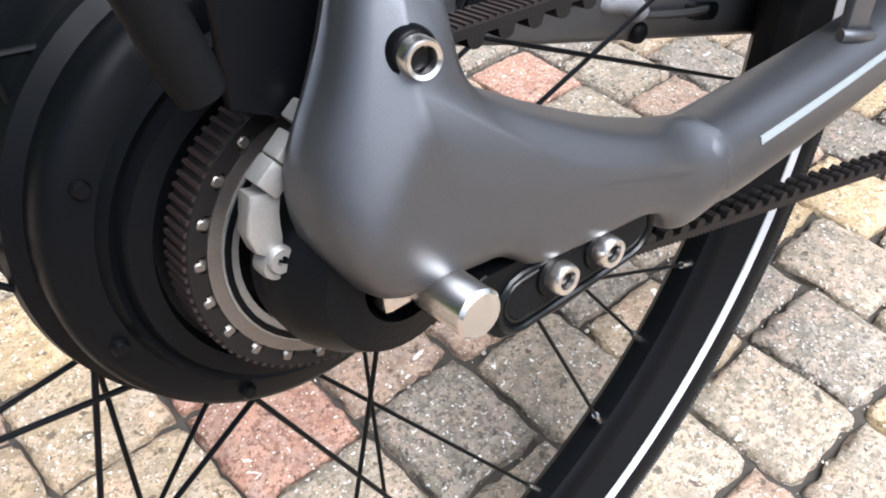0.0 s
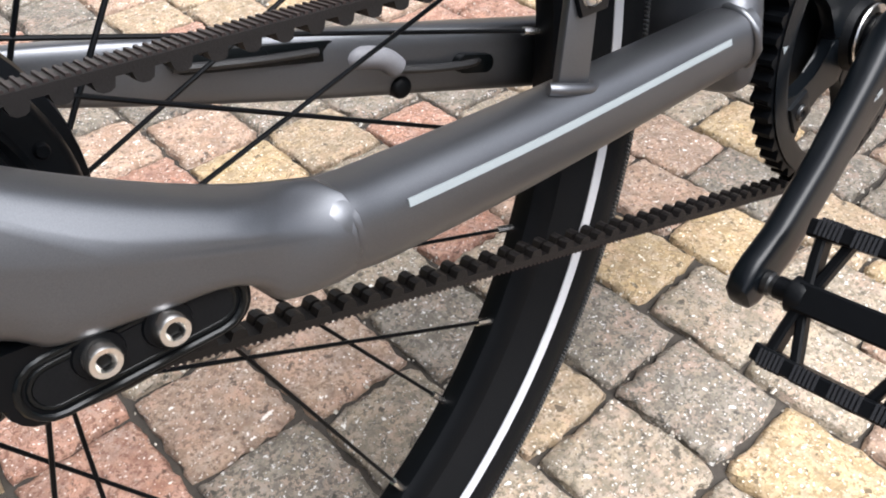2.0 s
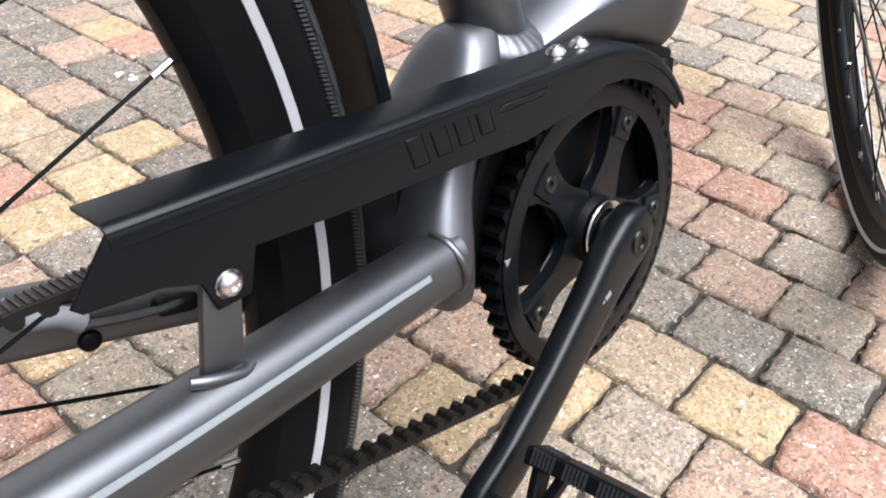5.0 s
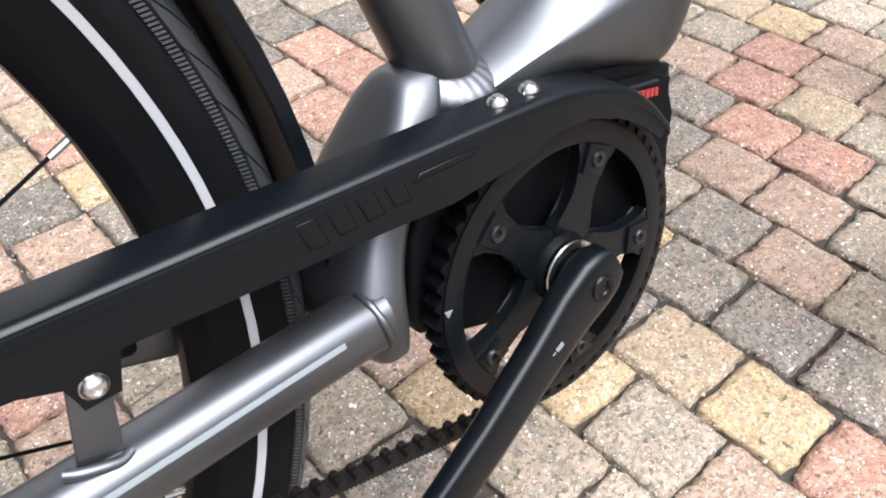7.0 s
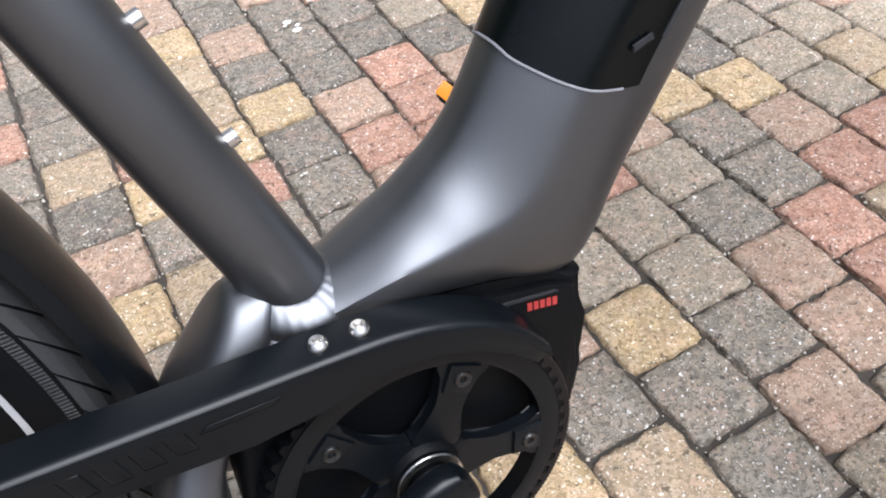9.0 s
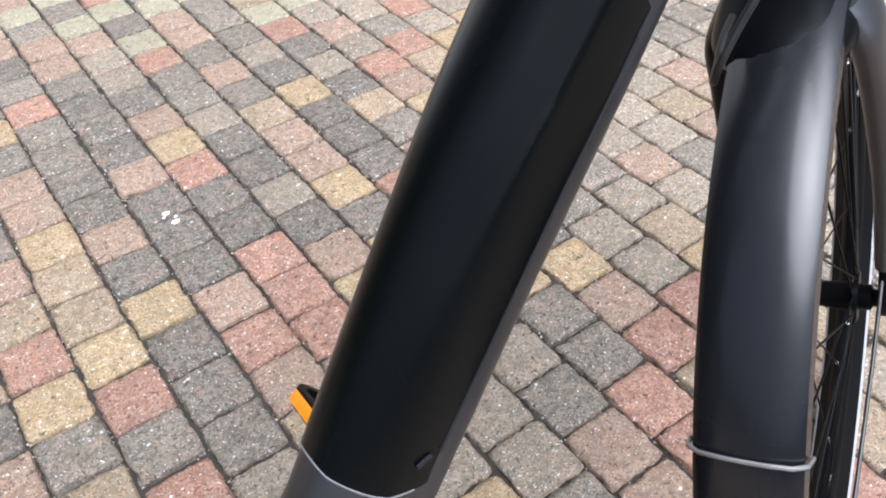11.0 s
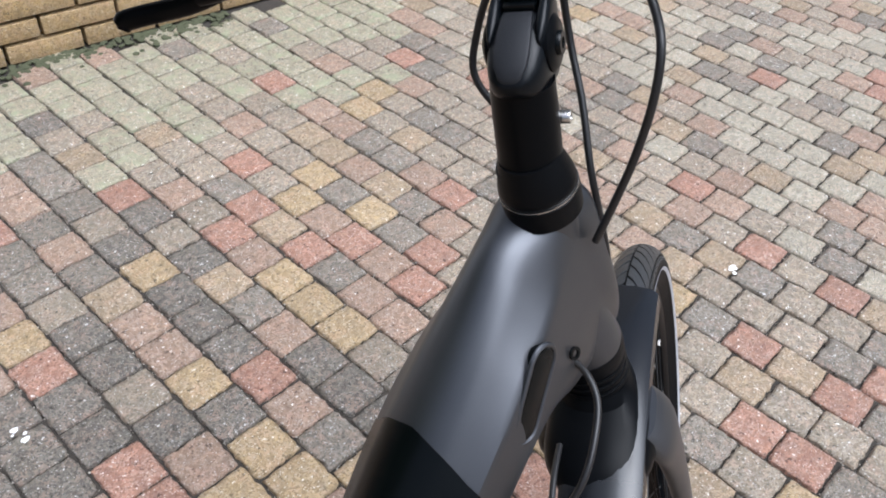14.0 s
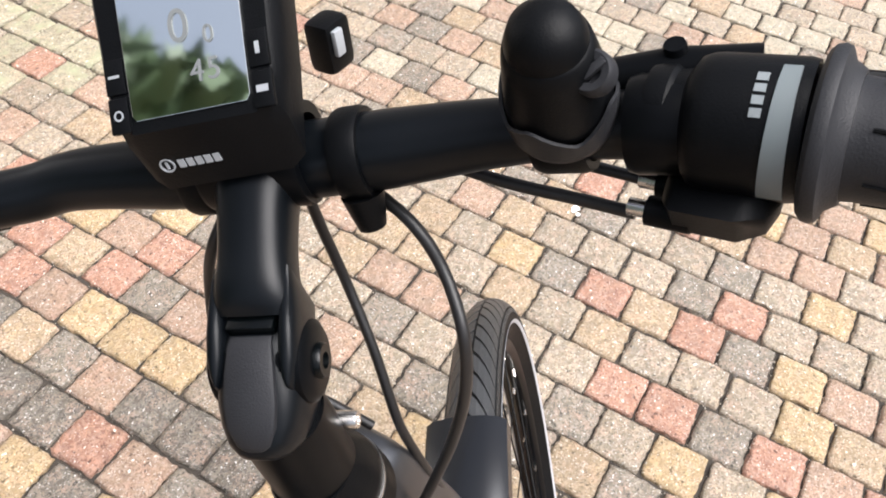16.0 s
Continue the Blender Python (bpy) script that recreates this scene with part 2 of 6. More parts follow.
    for k in range(36):
        s = 1 if k % 2 else -1
        a1 = 2 * math.pi * (k + 0.5) / 36
        twist = radians(38) * (1 if (k // 2) % 2 else -1)
        a0 = a1 + twist
        p0 = Vector((flange * math.cos(a0), s * flange_y, flange * math.sin(a0)))
        p1 = Vector((0.304 * math.cos(a1), s * 0.003, 0.304 * math.sin(a1)))
        m = line_matrix(p0, p1)
        if spoke is None:
            spoke = part("spoke", spoke_bm, SATIN, rim, "thin black spoke", m)
        else:
            again(spoke, "spoke", m)
        p2 = p1 + (p0 - p1).normalized() * 0.011
        m = line_matrix(p1, p2)
        if nipple is None:
            nb = rod((0, 0, -0.1), (0, 0, 1), 0.0021, 8)
            nipple = part("spoke_nipple", nb, STEEL, rim, "silver spoke nipple", m)
        else:
            again(nipple, "spoke_nipple", m)
    return rim


# ----- rear wheel with its large gear hub -----
YY = Matrix.Rotation(radians(90), 4, "X")
hub_profile = [(0.012, 0.052), (0.034, 0.052), (0.035, 0.046), (0.043, 0.045), (0.0445, 0.0485), (0.050, 0.0475), (0.0515, 0.0435), (0.0535, 0.0445), (0.0555, 0.041), (0.0625, 0.0395), (0.0655, 0.0375), (0.067, 0.034), (0.067, 0.026), (0.0715, 0.023), (0.0725, 0.019), (0.0705, 0.015), (0.066, 0.012), (0.066, -0.010), (0.0705, -0.016), (0.0725, -0.020), (0.0705, -0.024), (0.06, -0.029), (0.045, -0.05), (0.012, -0.062)]
rear = wheel("rear_wheel", bicycle, Matrix.Translation((0.0, 0.016, AXLE[2] - 0.002)) @ Matrix.Scale(0.98, 4), "rear wheel with black rim", lathe(hub_profile, 72, YY), 0.069, 0.0195, 0.3460, 0.0258, 0.0238, 1.0)
for k in range(8):
    a = radians(-16 + 45 * k)
    part("hub_bolt", lathe([(0, 0.0425), (0.0018, 0.0425), (0.0024, 0.0415), (0.0024, 0.037)], 14, Matrix.Rotation(a, 4, "Y") @ Matrix.Translation((0.0595, 0, 0)) @ YY), SATIN, rear)

# ----- sprocket, belt and chainring -----
TEETH_R, R_S, R_C = 22, 0.0385, 0.0912
sp = bmesh.new()
lathe([(0.030, -0.006), (0.0355, -0.006), (0.0355, 0.006), (0.030, 0.006)], 66, axis_y(0, LINE, AXLE[2]), True, sp)
sprocket = part("rear_sprocket", sp, WORN, bicycle, "dark steel belt sprocket")
tooth_shape = bmesh.new()
bmesh.ops.create_cube(tooth_shape, size=1, matrix=Matrix.Diagonal((0.0032, 0.0118, 0.0036, 1)))
bmesh.ops.bevel(tooth_shape, geom=tooth_shape.edges[:], offset=0.0008, segments=1, affect="EDGES")
st = None
for k in range(TEETH_R):
    a = 2 * math.pi * (k + 0.35) / TEETH_R
    m = Matrix.Translation((R_S * 0.965 * math.cos(a), LINE, AXLE[2] + R_S * 0.965 * math.sin(a))) @ Matrix.Rotation(-a + radians(90), 4, "Y")
    if st is None:
        st = part("sprocket_tooth", tooth_shape, WORN, sprocket, "worn dark steel sprocket tooth", m)
    else:
        again(st, "sprocket_tooth", m)

# the belt's pitch line: two tangents and two arcs
dx, dz = BB[0] - AXLE[0], BB[2] - AXLE[2]
dist, tilt = math.hypot(dx, dz), math.atan2(dz, dx)
beta = math.asin((R_C - R_S) / dist)
run = math.sqrt(dist**2 - (R_C - R_S) ** 2)
a_up, a_dn = tilt + math.pi / 2 + beta, tilt - math.pi / 2 - beta
lengths = [run, R_C * (2 * math.pi - (2 * math.pi - (a_up - a_dn))), run, R_S * (2 * math.pi - (a_up - a_dn))]
whole = sum(lengths)


def belt_point(s):
    """Place, and outward direction, at s metres along the belt, from the sprocket's upper tangent forwards."""
    s %= whole
    if s < lengths[0]:
        o = Vector((math.cos(a_up), 0, math.sin(a_up)))
        p = Vector(AXLE) + o * R_S
        q = Vector(BB) + o * R_C
        p = p.lerp(q, s / run)
    elif s < lengths[0] + lengths[1]:
        a = a_up - (s - lengths[0]) / R_C
        o = Vector((math.cos(a), 0, math.sin(a)))
        p = Vector(BB) + o * R_C
    elif s < sum(lengths[:3]):
        o = Vector((math.cos(a_dn), 0, math.sin(a_dn)))
        p = Vector(BB) + o * R_C
        q = Vector(AXLE) + o * R_S
        p = p.lerp(q, (s - lengths[0] - lengths[1]) / run)
    else:
        a = a_dn - (s - sum(lengths[:3])) / R_S
        o = Vector((math.cos(a), 0, math.sin(a)))
        p = Vector(AXLE) + o * R_S
    return Vector((p.x, LINE, p.z)), o


n_teeth = round(whole / 0.011)
rings = []
for i in range(n_teeth * 3):
    p, o = belt_point(whole * i / (n_teeth * 3))
    rings.append([p + o * u + Vector((0, v, 0)) for u, v in ((-0.0012, -0.0055), (0.0016, -0.0055), (0.0021, -0.0045), (0.0021, 0.0045), (0.0016, 0.0055), (-0.0012, 0.0055))])
belt = part("drive_belt", loft(rings, loop=True), BELT, bicycle, "black toothed carbon drive belt")
tb = bmesh.new()
hw = 0.0054
prof = [(-0.0034, 0.001), (-0.0031, -0.0018), (-0.0024, -0.0040), (-0.001, -0.0048), (0.001, -0.0048), (0.0024, -0.0040), (0.0031, -0.0018), (0.0034, 0.001)]
loft([[(x, -hw, z) for x, z in prof], [(x, -0.0007, z) for x, z in prof]], bm=tb)
loft([[(x, 0.0007, z) for x, z in prof], [(x, hw, z) for x, z in prof]], bm=tb)
ribs = bmesh.new()
for i in range(n_teeth * 4):
    p, o = belt_point(whole * i / (n_teeth * 4))
    along = Vector((o.z, 0, -o.x))
    loft([[p + o * u + along * w + Vector((0, v, 0)) for u, w in ((0.0018, -0.0008), (0.0027, -0.0005), (0.0027, 0.0005), (0.0018, 0.0008))] for v in (-0.0052, 0.0052)], bm=ribs)
part("belt_ribs", ribs, BACK, belt, "fine cross ribs on the belt's back")
bt = None
for k in range(n_teeth):
    p, o = belt_point(whole * (k + 0.5) / n_teeth)
    along = Vector((o.z, 0, -o.x))
    m = Matrix(((along.x, 0, o.x, p.x), (0, 1, 0, p.y), (along.z, 0, o.z, p.z), (0, 0, 0, 1)))
    if bt is None:
        bt = part("belt_tooth", tb, BELT, belt, "rounded belt tooth split by a groove", m)
    else:
        again(bt, "belt_tooth", m)

# chainring: toothed ring, five-armed spider, bolts
ring = bmesh.new()
outer = []
for k in range(50 * 4):
    a = 2 * math.pi * k / 200
    r = 0.0905 if k % 4 in (0, 1) else 0.0868
    outer.append((r * math.cos(a), r * math.sin(a)))
inner = [(0.0735 * math.cos(2 * math.pi * k / 200), 0.0735 * math.sin(2 * math.pi * k / 200)) for k in range(200)]
rr = [[(BB[0] + x, LINE + h, BB[2] + z) for x, z in pts] for pts, h in ((outer, 0.006), (outer, -0.005), (inner, -0.0062), (inner, 0.006))]
vs = [[ring.verts.new(p) for p in q] for q in rr]
for a, b in zip(vs, vs[1:] + vs[:1]):
    for i in range(200):
        ring.faces.new((a[i], a[(i + 1) % 200], b[(i + 1) % 200], b[i]))
chainring = part("chainring", ring, SATIN, bicycle, "black belt chainring with fifty teeth")
lathe_lip = lathe([(0.0840, 0.005), (0.0855, 0.0062), (0.0765, 0.0072), (0.0735, 0.0066)], 100, axis_y(BB[0], LINE, BB[2]), True)
part("ring_lip", lathe_lip, COATED, chainring)
for k in range(5):
    a = radians(61.6 + 72 * k)
    m = Matrix.Translation((BB[0], LINE - 0.002, BB[2])) @ Matrix.Rotation(-a, 4, "Y")
    half = [(0.012, 0.0088), (0.0225, 0.0160), (0.026, 0.0125), (0.033, 0.0098), (0.044, 0.0088), (0.052, 0.0092), (0.058, 0.0105), (0.064, 0.0118), (0.070, 0.0140), (0.0745, 0.0185), (0.0775, 0.010)]
    arm = prism(half + [(0.0785, 0.0)] + [(u, -v) for u, v in reversed(half)], -0.004, 0.004, 0.0016)
    part("spider_arm", arm, COATED, chainring, "", m)
    ledge = prism([(0.055, 0.0085), (0.073, 0.0095), (0.073, -0.0095), (0.055, -0.0085)], -0.0065, 0.0, 0.002)
    part("spider_pad", ledge, COATED, chainring, "", m)
    bolt = lathe([(0.0022, -0.002), (0.0022, 0.0055), (0.0045, 0.0062), (0.0052, 0.005), (0.0052, -0.002)], 20, axis_y(0.065, -0.002, 0), True)
    part("chainring_bolt", bolt, STEELDARK, chainring, "dark hollow chainring bolt", m)
mark = prism([(-0.0024, -0.0018), (0.0024, -0.0018), (0.0, 0.0028)], -0.0003, 0.0003)
part("printed_mark", mark, DECAL, chainring, "small pale triangular print", Matrix.Translation((0.4143, LINE - 0.0066, 0.2998)) @ Matrix.Rotation(radians(70), 4, "Y"))

# ----- cranks and pedals -----
def crank(name, y_in, y_out, sign):
    """A crank arm that points back and down (sign 1) or ahead and up (-1)."""
    d = Vector((-0.1555, 0, -0.074)) * sign
    L = d.length
    d.normalize()
    across = Vector((d.z, 0, -d.x))
    rings = []
    for s, half, depth, lean in ((-0.019, 0.006, 0.006, 0), (-0.017, 0.0125, 0.0085, 0), (-0.010, 0.0175, 0.0095, 0), (0.0, 0.0195, 0.0098, 0), (0.02, 0.0182, 0.0095, 0.05), (0.05, 0.0155, 0.0088, 0.3), (0.10, 0.0138, 0.0078, 0.7), (0.15, 0.0138, 0.0073, 1.0), (0.17, 0.0142, 0.0072, 1.0), (0.18, 0.0125, 0.007, 1.0), (0.186, 0.0085, 0.0062, 1.0), (0.188, 0.003, 0.004, 1.0)):
        c = Vector(BB) + d * s
        y = y_in + (y_out - y_in) * lean
        ring_pts = []
        for j in range(24):
            a = 2 * math.pi * j / 24
            cu, su = math.cos(a), math.sin(a)
            u = math.copysign(abs(cu) ** 0.55, cu) * half
            v = math.copysign(abs(su) ** 0.55, su) * depth
            ring_pts.append((c.x + across.x * u, y + v, c.z + across.z * u))
        rings.append(ring_pts)
    return part(name, loft(rings), COATED, bicycle, "matte black crank arm"), Vector(BB) + d * L


crank_r, end_r = crank("crank_arm", -0.066, -0.083, 1)
crank_l, end_l = crank("crank_arm", 0.064, 0.08, -1)
part("crank_bolt", lathe([(0.0025, 0.0075), (0.0045, 0.0105), (0.0075, 0.0108), (0.0085, 0.0095), (0.0085, 0.0), (0.0025, 0.0)], 24, axis_y(BB[0], -0.0662, BB[2]), True), GLOSSY, crank_r, "recessed black crank bolt")
part("washer", lathe([(0.0148, 0.0), (0.0192, 0.0), (0.0196, 0.0008), (0.0192, 0.0018), (0.0148, 0.0018)], 40, axis_y(BB[0], -0.0515, BB[2]), True), STEEL, crank_r, "bright steel spacer ring")
part("spindle", rod((BB[0], 0.06, BB[2]), (BB[0], -0.062, BB[2]), 0.0125, 28), SATIN, crank_r)
cd = Vector((-0.1555, 0, -0.074)).normalized()
m = Matrix(((cd.x, 0, cd.z, BB[0] + cd.x * 0.05), (0, 1, 0, -0.0794), (cd.z, 0, -cd.x, BB[2] + cd.z * 0.05), (0, 0, 0, 1)))
for i, (x0, x1) in enumerate(((0, 0.0055), (0.0065, 0.0105), (0.0115, 0.0165), (0.0175, 0.021), (0.0218, 0.0262))):
    part("print_bar", block((x0 + x1) / 2 - 0.012, 0.0001, 0.002, (x1 - x0), 0.0004, 0.0012 if i else 0.003), FAINT, crank_r, "pale printed lettering bar", m)


def flat_bar(points, w, h, bm=None):
    """A bar of flat section along points in the x-y plane: w across, h high, its edges chamfered."""
    pts = [Vector(p) for p in points]
    rings = []
    for i, p in enumerate(pts):
        d = (pts[min(i + 1, len(pts) - 1)] - pts[max(i - 1, 0)]).normalized()
        u = Vector((d.y, -d.x, 0))
        c = 0.0012
        rings.append([p + u * x + Vector((0, 0, z)) for x, z in ((w / 2 - c, -h / 2), (w / 2, c - h / 2), (w / 2, h / 2 - c), (w / 2 - c, h / 2), (c - w / 2, h / 2), (-w / 2, h / 2 - c), (-w / 2, c - h / 2), (c - w / 2, -h / 2))])
    return loft(rings, bm=bm)


def pedal(at, side, tilt):
    """A platform pedal: boxy spindle housing, two flat tread bars with ribbed pads, cheeks and braces. side: +1 out to +y."""
    m = Matrix.Translation(at) @ Matrix.Rotation(radians(tilt), 4, "Y") @ Matrix.Diagonal((1, side, 1, 1))
    body = bmesh.new()
    lathe([(0.0, 0.0), (0.006, 0.0), (0.006, 0.007), (0.0095, 0.008), (0.0095, 0.014), (0.0085, 0.016), (0.0, 0.016)], 22, Matrix.Rotation(radians(-90), 4, "X"), bm=body)
    flat_bar([(0, 0.012, 0), (0, 0.03, 0), (0, 0.055, 0), (0, 0.073, 0)], 0.015, 0.015, body)
    ped = part("pedal", body, PLASTIC, bicycle, "black plastic platform pedal with ribbed tread bars", m)
    for s in (1, -1):
        # each half of the cage: tread bar, clipped outer corner, half of the outer end
        line = [(s * 0.0330, 0.004, 0), (s * 0.0345, 0.028, 0), (s * 0.0350, 0.055, 0), (s * 0.0342, 0.075, 0), (s * 0.0322, 0.0845, 0), (s * 0.0270, 0.0915, 0), (s * 0.0200, 0.0940, 0), (0.0, 0.0945, 0)]
        t = part("tread_bar", flat_bar(line, 0.0090, 0.0145), PLASTIC, ped, "flat black tread bar", None, 25)
        pads = bmesh.new()
        for y0, count in ((0.0085, 6), (0.0265, 6), (0.0450, 7), (0.0655, 6)):
            for k in range(count):
                for z in (1, -1):
                    bmesh.ops.create_cube(pads, size=1, matrix=Matrix.Translation((s * 0.0341, y0 + 0.0022 * k, z * 0.0073)) @ Matrix.Diagonal((0.0078, 0.0013, 0.0014, 1)))
                bmesh.ops.create_cube(pads, size=1, matrix=Matrix.Translation((s * 0.0387, y0 + 0.0022 * k, 0)) @ Matrix.Diagonal((0.0014, 0.0013, 0.0105, 1)))
        part("tread_pad", pads, GRIP, t, "grey ribbed rubber pads")
        part("pedal_cheek", flat_bar([(s * 0.033, 0.0105, 0), (s * 0.02, 0.0120, 0), (s * 0.004, 0.0145, 0)], 0.0055, 0.011), PLASTIC, ped)
        part("pedal_cheek", flat_bar([(s * 0.034, 0.0245, 0.0), (s * 0.005, 0.0165, 0.0)], 0.005, 0.008), PLASTIC, ped)
        part("pedal_brace", flat_bar([(s * 0.034, 0.0690, 0), (s * 0.018, 0.0700, 0), (s * 0.003, 0.0720, 0)], 0.0062, 0.011), PLASTIC, ped)
        part("pedal_brace", flat_bar([(s * 0.034, 0.0590, 0.0), (s * 0.005, 0.0700, 0.0)], 0.005, 0.008), PLASTIC, ped)
        if side > 0:
            part("pedal_reflector", block(s * 0.0405, 0.056, 0, 0.003, 0.05, 0.011, 0.001), AMBER, ped, "amber pedal reflector")
    return ped


part("pedal_axle", lathe([(0.0, 0.0), (0.0066, 0.0), (0.0066, 0.003), (0.0055, 0.004), (0.0055, 0.018)], 16, axis_y(end_r.x, -0.0905, end_r.z)), STEELDARK, crank_r, "steel pedal axle")
pedal((end_r.x, -0.097, end_r.z), -1, -54)
pedal((end_l.x, 0.094, end_l.z), 1, 53)

# ----- rear frame: dropout, stays -----


def oval_loft(stations, power=0.8, sides=28):
    """Stations of (x, y, z, half height, half width) with rounded sections across x."""
    rings = []
    for x, y, z, hh, hw in stations:
        pts = []
        for j in range(sides):
            a = 2 * math.pi * j / sides
            c, s = math.cos(a), math.sin(a)
            pts.append((x, y + math.copysign(abs(c) ** power, c) * hw, z + math.copysign(abs(s) ** power, s) * hh))
        rings.append(pts)
    return loft(rings)


def smooth_stations(st, steps=5):
    cols = [spline([(s[0], s[i], 0) for s in st], steps) for i in range(1, 5)]
    return [(cols[0][k].x, *(c[k].y for c in cols)) for k in range(len(cols[0]))]


# the cast yoke: an outline round the axle end and along the stay, raised towards a spine, its nose turned inwards
YOKE = [(0.0080, 0.4570), (0.0020, 0.4420), (-0.0028, 0.4290), (-0.0075, 0.4170), (-0.0130, 0.4065), (-0.0186, 0.3980), (-0.0214, 0.3884), (-0.0206, 0.3771), (-0.0165, 0.3689), (-0.0130, 0.3624), (-0.0095, 0.3590), (-0.0023, 0.3569), (0.0063, 0.3565), (0.0135, 0.3563), (0.0185, 0.3572), (0.0250, 0.3540), (0.0290, 0.3495), (0.0350, 0.3478), (0.0480, 0.3460), (0.0630, 0.3440), (0.0730, 0.3435), (0.0825, 0.3398), (0.0872, 0.3345), (0.0885, 0.3290), (0.1040, 0.3250), (0.1195, 0.3212), (0.1212, 0.3370), (0.1202, 0.3528), (0.1100, 0.3560), (0.0942, 0.3606), (0.0732, 0.3697), (0.0548, 0.3795), (0.0386, 0.3890), (0.0260, 0.3972), (0.0180, 0.4045), (0.0155, 0.4130), (0.0165, 0.4240), (0.0200, 0.4400), (0.0245, 0.4530)]
SPINE = [Vector((0.012, 0.453)), Vector((0.005, 0.426)), Vector((0.0, 0.402)), Vector((0.011, 0.386)), Vector((0.036, 0.3735)), Vector((0.075, 0.3555)), Vector((0.118, 0.341))]


def on_spine(p):
    best = None
    for a, b in zip(SPINE, SPINE[1:]):
        q = a.lerp(b, min(1.0, max(0.0, (p - a).dot(b - a) / (b - a).length_squared)))
        if best is None or (q - p).length < (best - p).length:
            best = q
    return best


yoke_line = []
for i, (x, z) in enumerate(YOKE):
    x2, z2 = YOKE[(i + 1) % len(YOKE)]
    yoke_line += [Vector((x, z)), Vector(((x + x2) / 2, (z + z2) / 2))]
yoke_line = [(yoke_line[i - 1] + 2 * p + yoke_line[(i + 1) % len(yoke_line)]) / 4 for i, p in enumerate(yoke_line)]
spine_at = [on_spine(p) for p in yoke_line]
for _ in range(40):
    spine_at = [(spine_at[i - 1] + 2 * p + spine_at[(i + 1) % len(spine_at)]) / 4 for i, p in enumerate(spine_at)]


def soft(v, k=0.0011):
    """Zero below zero and v above, with a short round between."""
    return 0.5 * (v + math.sqrt(v * v + k * k))


def yoke_depth(x, z):
    """How far the cast face stands out: a main facet, an upper one along the stay, a chamfer and a steep nose."""
    a, b = z - 0.3856 + 0.405 * (x - 0.0109), (x - 0.004) * 1.1
    upper = soft(0.5 * (a + b - math.hypot(a - b, 0.016)))
    strip = soft(0.0042 + 0.756 * (z - 0.4045) - x)
    nose = soft(-0.0133 + 0.42 * (z - 0.3981) - x)
    chin = soft(0.366 - z) * max(0.0, min(1.0, (0.03 - x) / 0.02))
    return 0.0868 - 0.035 * max(0.0, x - 0.02) - 0.74 * upper - 0.55 * strip - 0.85 * nose - 0.5 * chin


rings = [[(p.lerp(q, 0.25).x, -0.062, p.lerp(q, 0.25).y) for p, q in zip(yoke_line, spine_at)], [(p.x, -0.064, p.y) for p in yoke_line]]
for t, dip in ((0.0, 0.0120), (0.02, 0.0082), (0.05, 0.0052), (0.10, 0.0027), (0.18, 0.0010), (0.30, 0.0002), (0.45, 0.0), (0.60, 0.0), (0.75, 0.0), (0.88, 0.0), (0.97, 0.0)):
    ring_pts = []
    for p, c in zip(yoke_line, spine_at):
        q = p.lerp(c, t)
        stand = max(0.0655, yoke_depth(q.x, q.y) - dip)
        # the far end runs out into the round stay
        blend = max(0.0, min(1.0, (q.x - 0.084) / 0.034))
        round_to = 0.0664 + 0.0152 * math.sqrt(max(0.0, 1 - ((q.y - 0.3372) / 0.0172) ** 2))
        ring_pts.append((q.x, -(stand + (round_to - stand) * blend * blend * (3 - 2 * blend)), q.y))
    rings.append(ring_pts)
part("right_dropout", loft(rings), PAINT, bicycle, "cast graphite grey dropout yoke", sharp=80)
part("dropout_plate", prism([(-0.024, 0.405), (-0.005, 0.395), (0.02, 0.41), (0.02, 0.47), (-0.018, 0.48)], -0.055, -0.051, 0.001), SATIN, bicycle, "black plate behind the dropout")
CS = [(0.108, -0.0675, 0.3405, 0.0115, 0.0118), (0.113, -0.067, 0.3388, 0.0138, 0.0138), (0.120, -0.0662, 0.3368, 0.0153, 0.0148), (0.14, -0.0625, 0.3330, 0.0156, 0.0156), (0.20, -0.0545, 0.3266, 0.0161, 0.0158), (0.26, -0.0475, 0.3224, 0.0161, 0.0158), (0.32, -0.041, 0.3191, 0.0160, 0.0156), (0.36, -0.037, 0.3170, 0.0159, 0.0156), (0.372, -0.036, 0.3162, 0.0158, 0.0157), (0.380, -0.0355, 0.3162, 0.0158, 0.0158)]
stay_r = part("right_chainstay", oval_loft(smooth_stations(CS), 0.8), PAINT, bicycle, "graphite grey chainstay tube")
part("weld_bead", tube([(0.1175, -0.0668 + 0.0134 * math.cos(a), 0.3373 + 0.0139 * math.sin(a)) for a in (2 * math.pi * j / 24 for j in range(25))], [0.0017 + 0.0002 * math.sin(3.1 * j) for j in range(25)], 8), PAINT, stay_r)
strip = bmesh.new()
ss = [s for s in smooth_stations(CS, 10) if 0.139 <= s[0] <= 0.352]
loft([[(x, y - hw * 0.975 - 0.0004, z + 0.0050), (x, y - hw * 0.935 - 0.0004, z + 0.0077), (x, y - hw + 0.003, z + 0.0077), (x, y - hw + 0.003, z + 0.0050)] for x, y, z, hh, hw in ss], bm=strip)
part("chainstay_decal", strip, DECAL, stay_r, "long pale grey decal stripe on the chainstay")
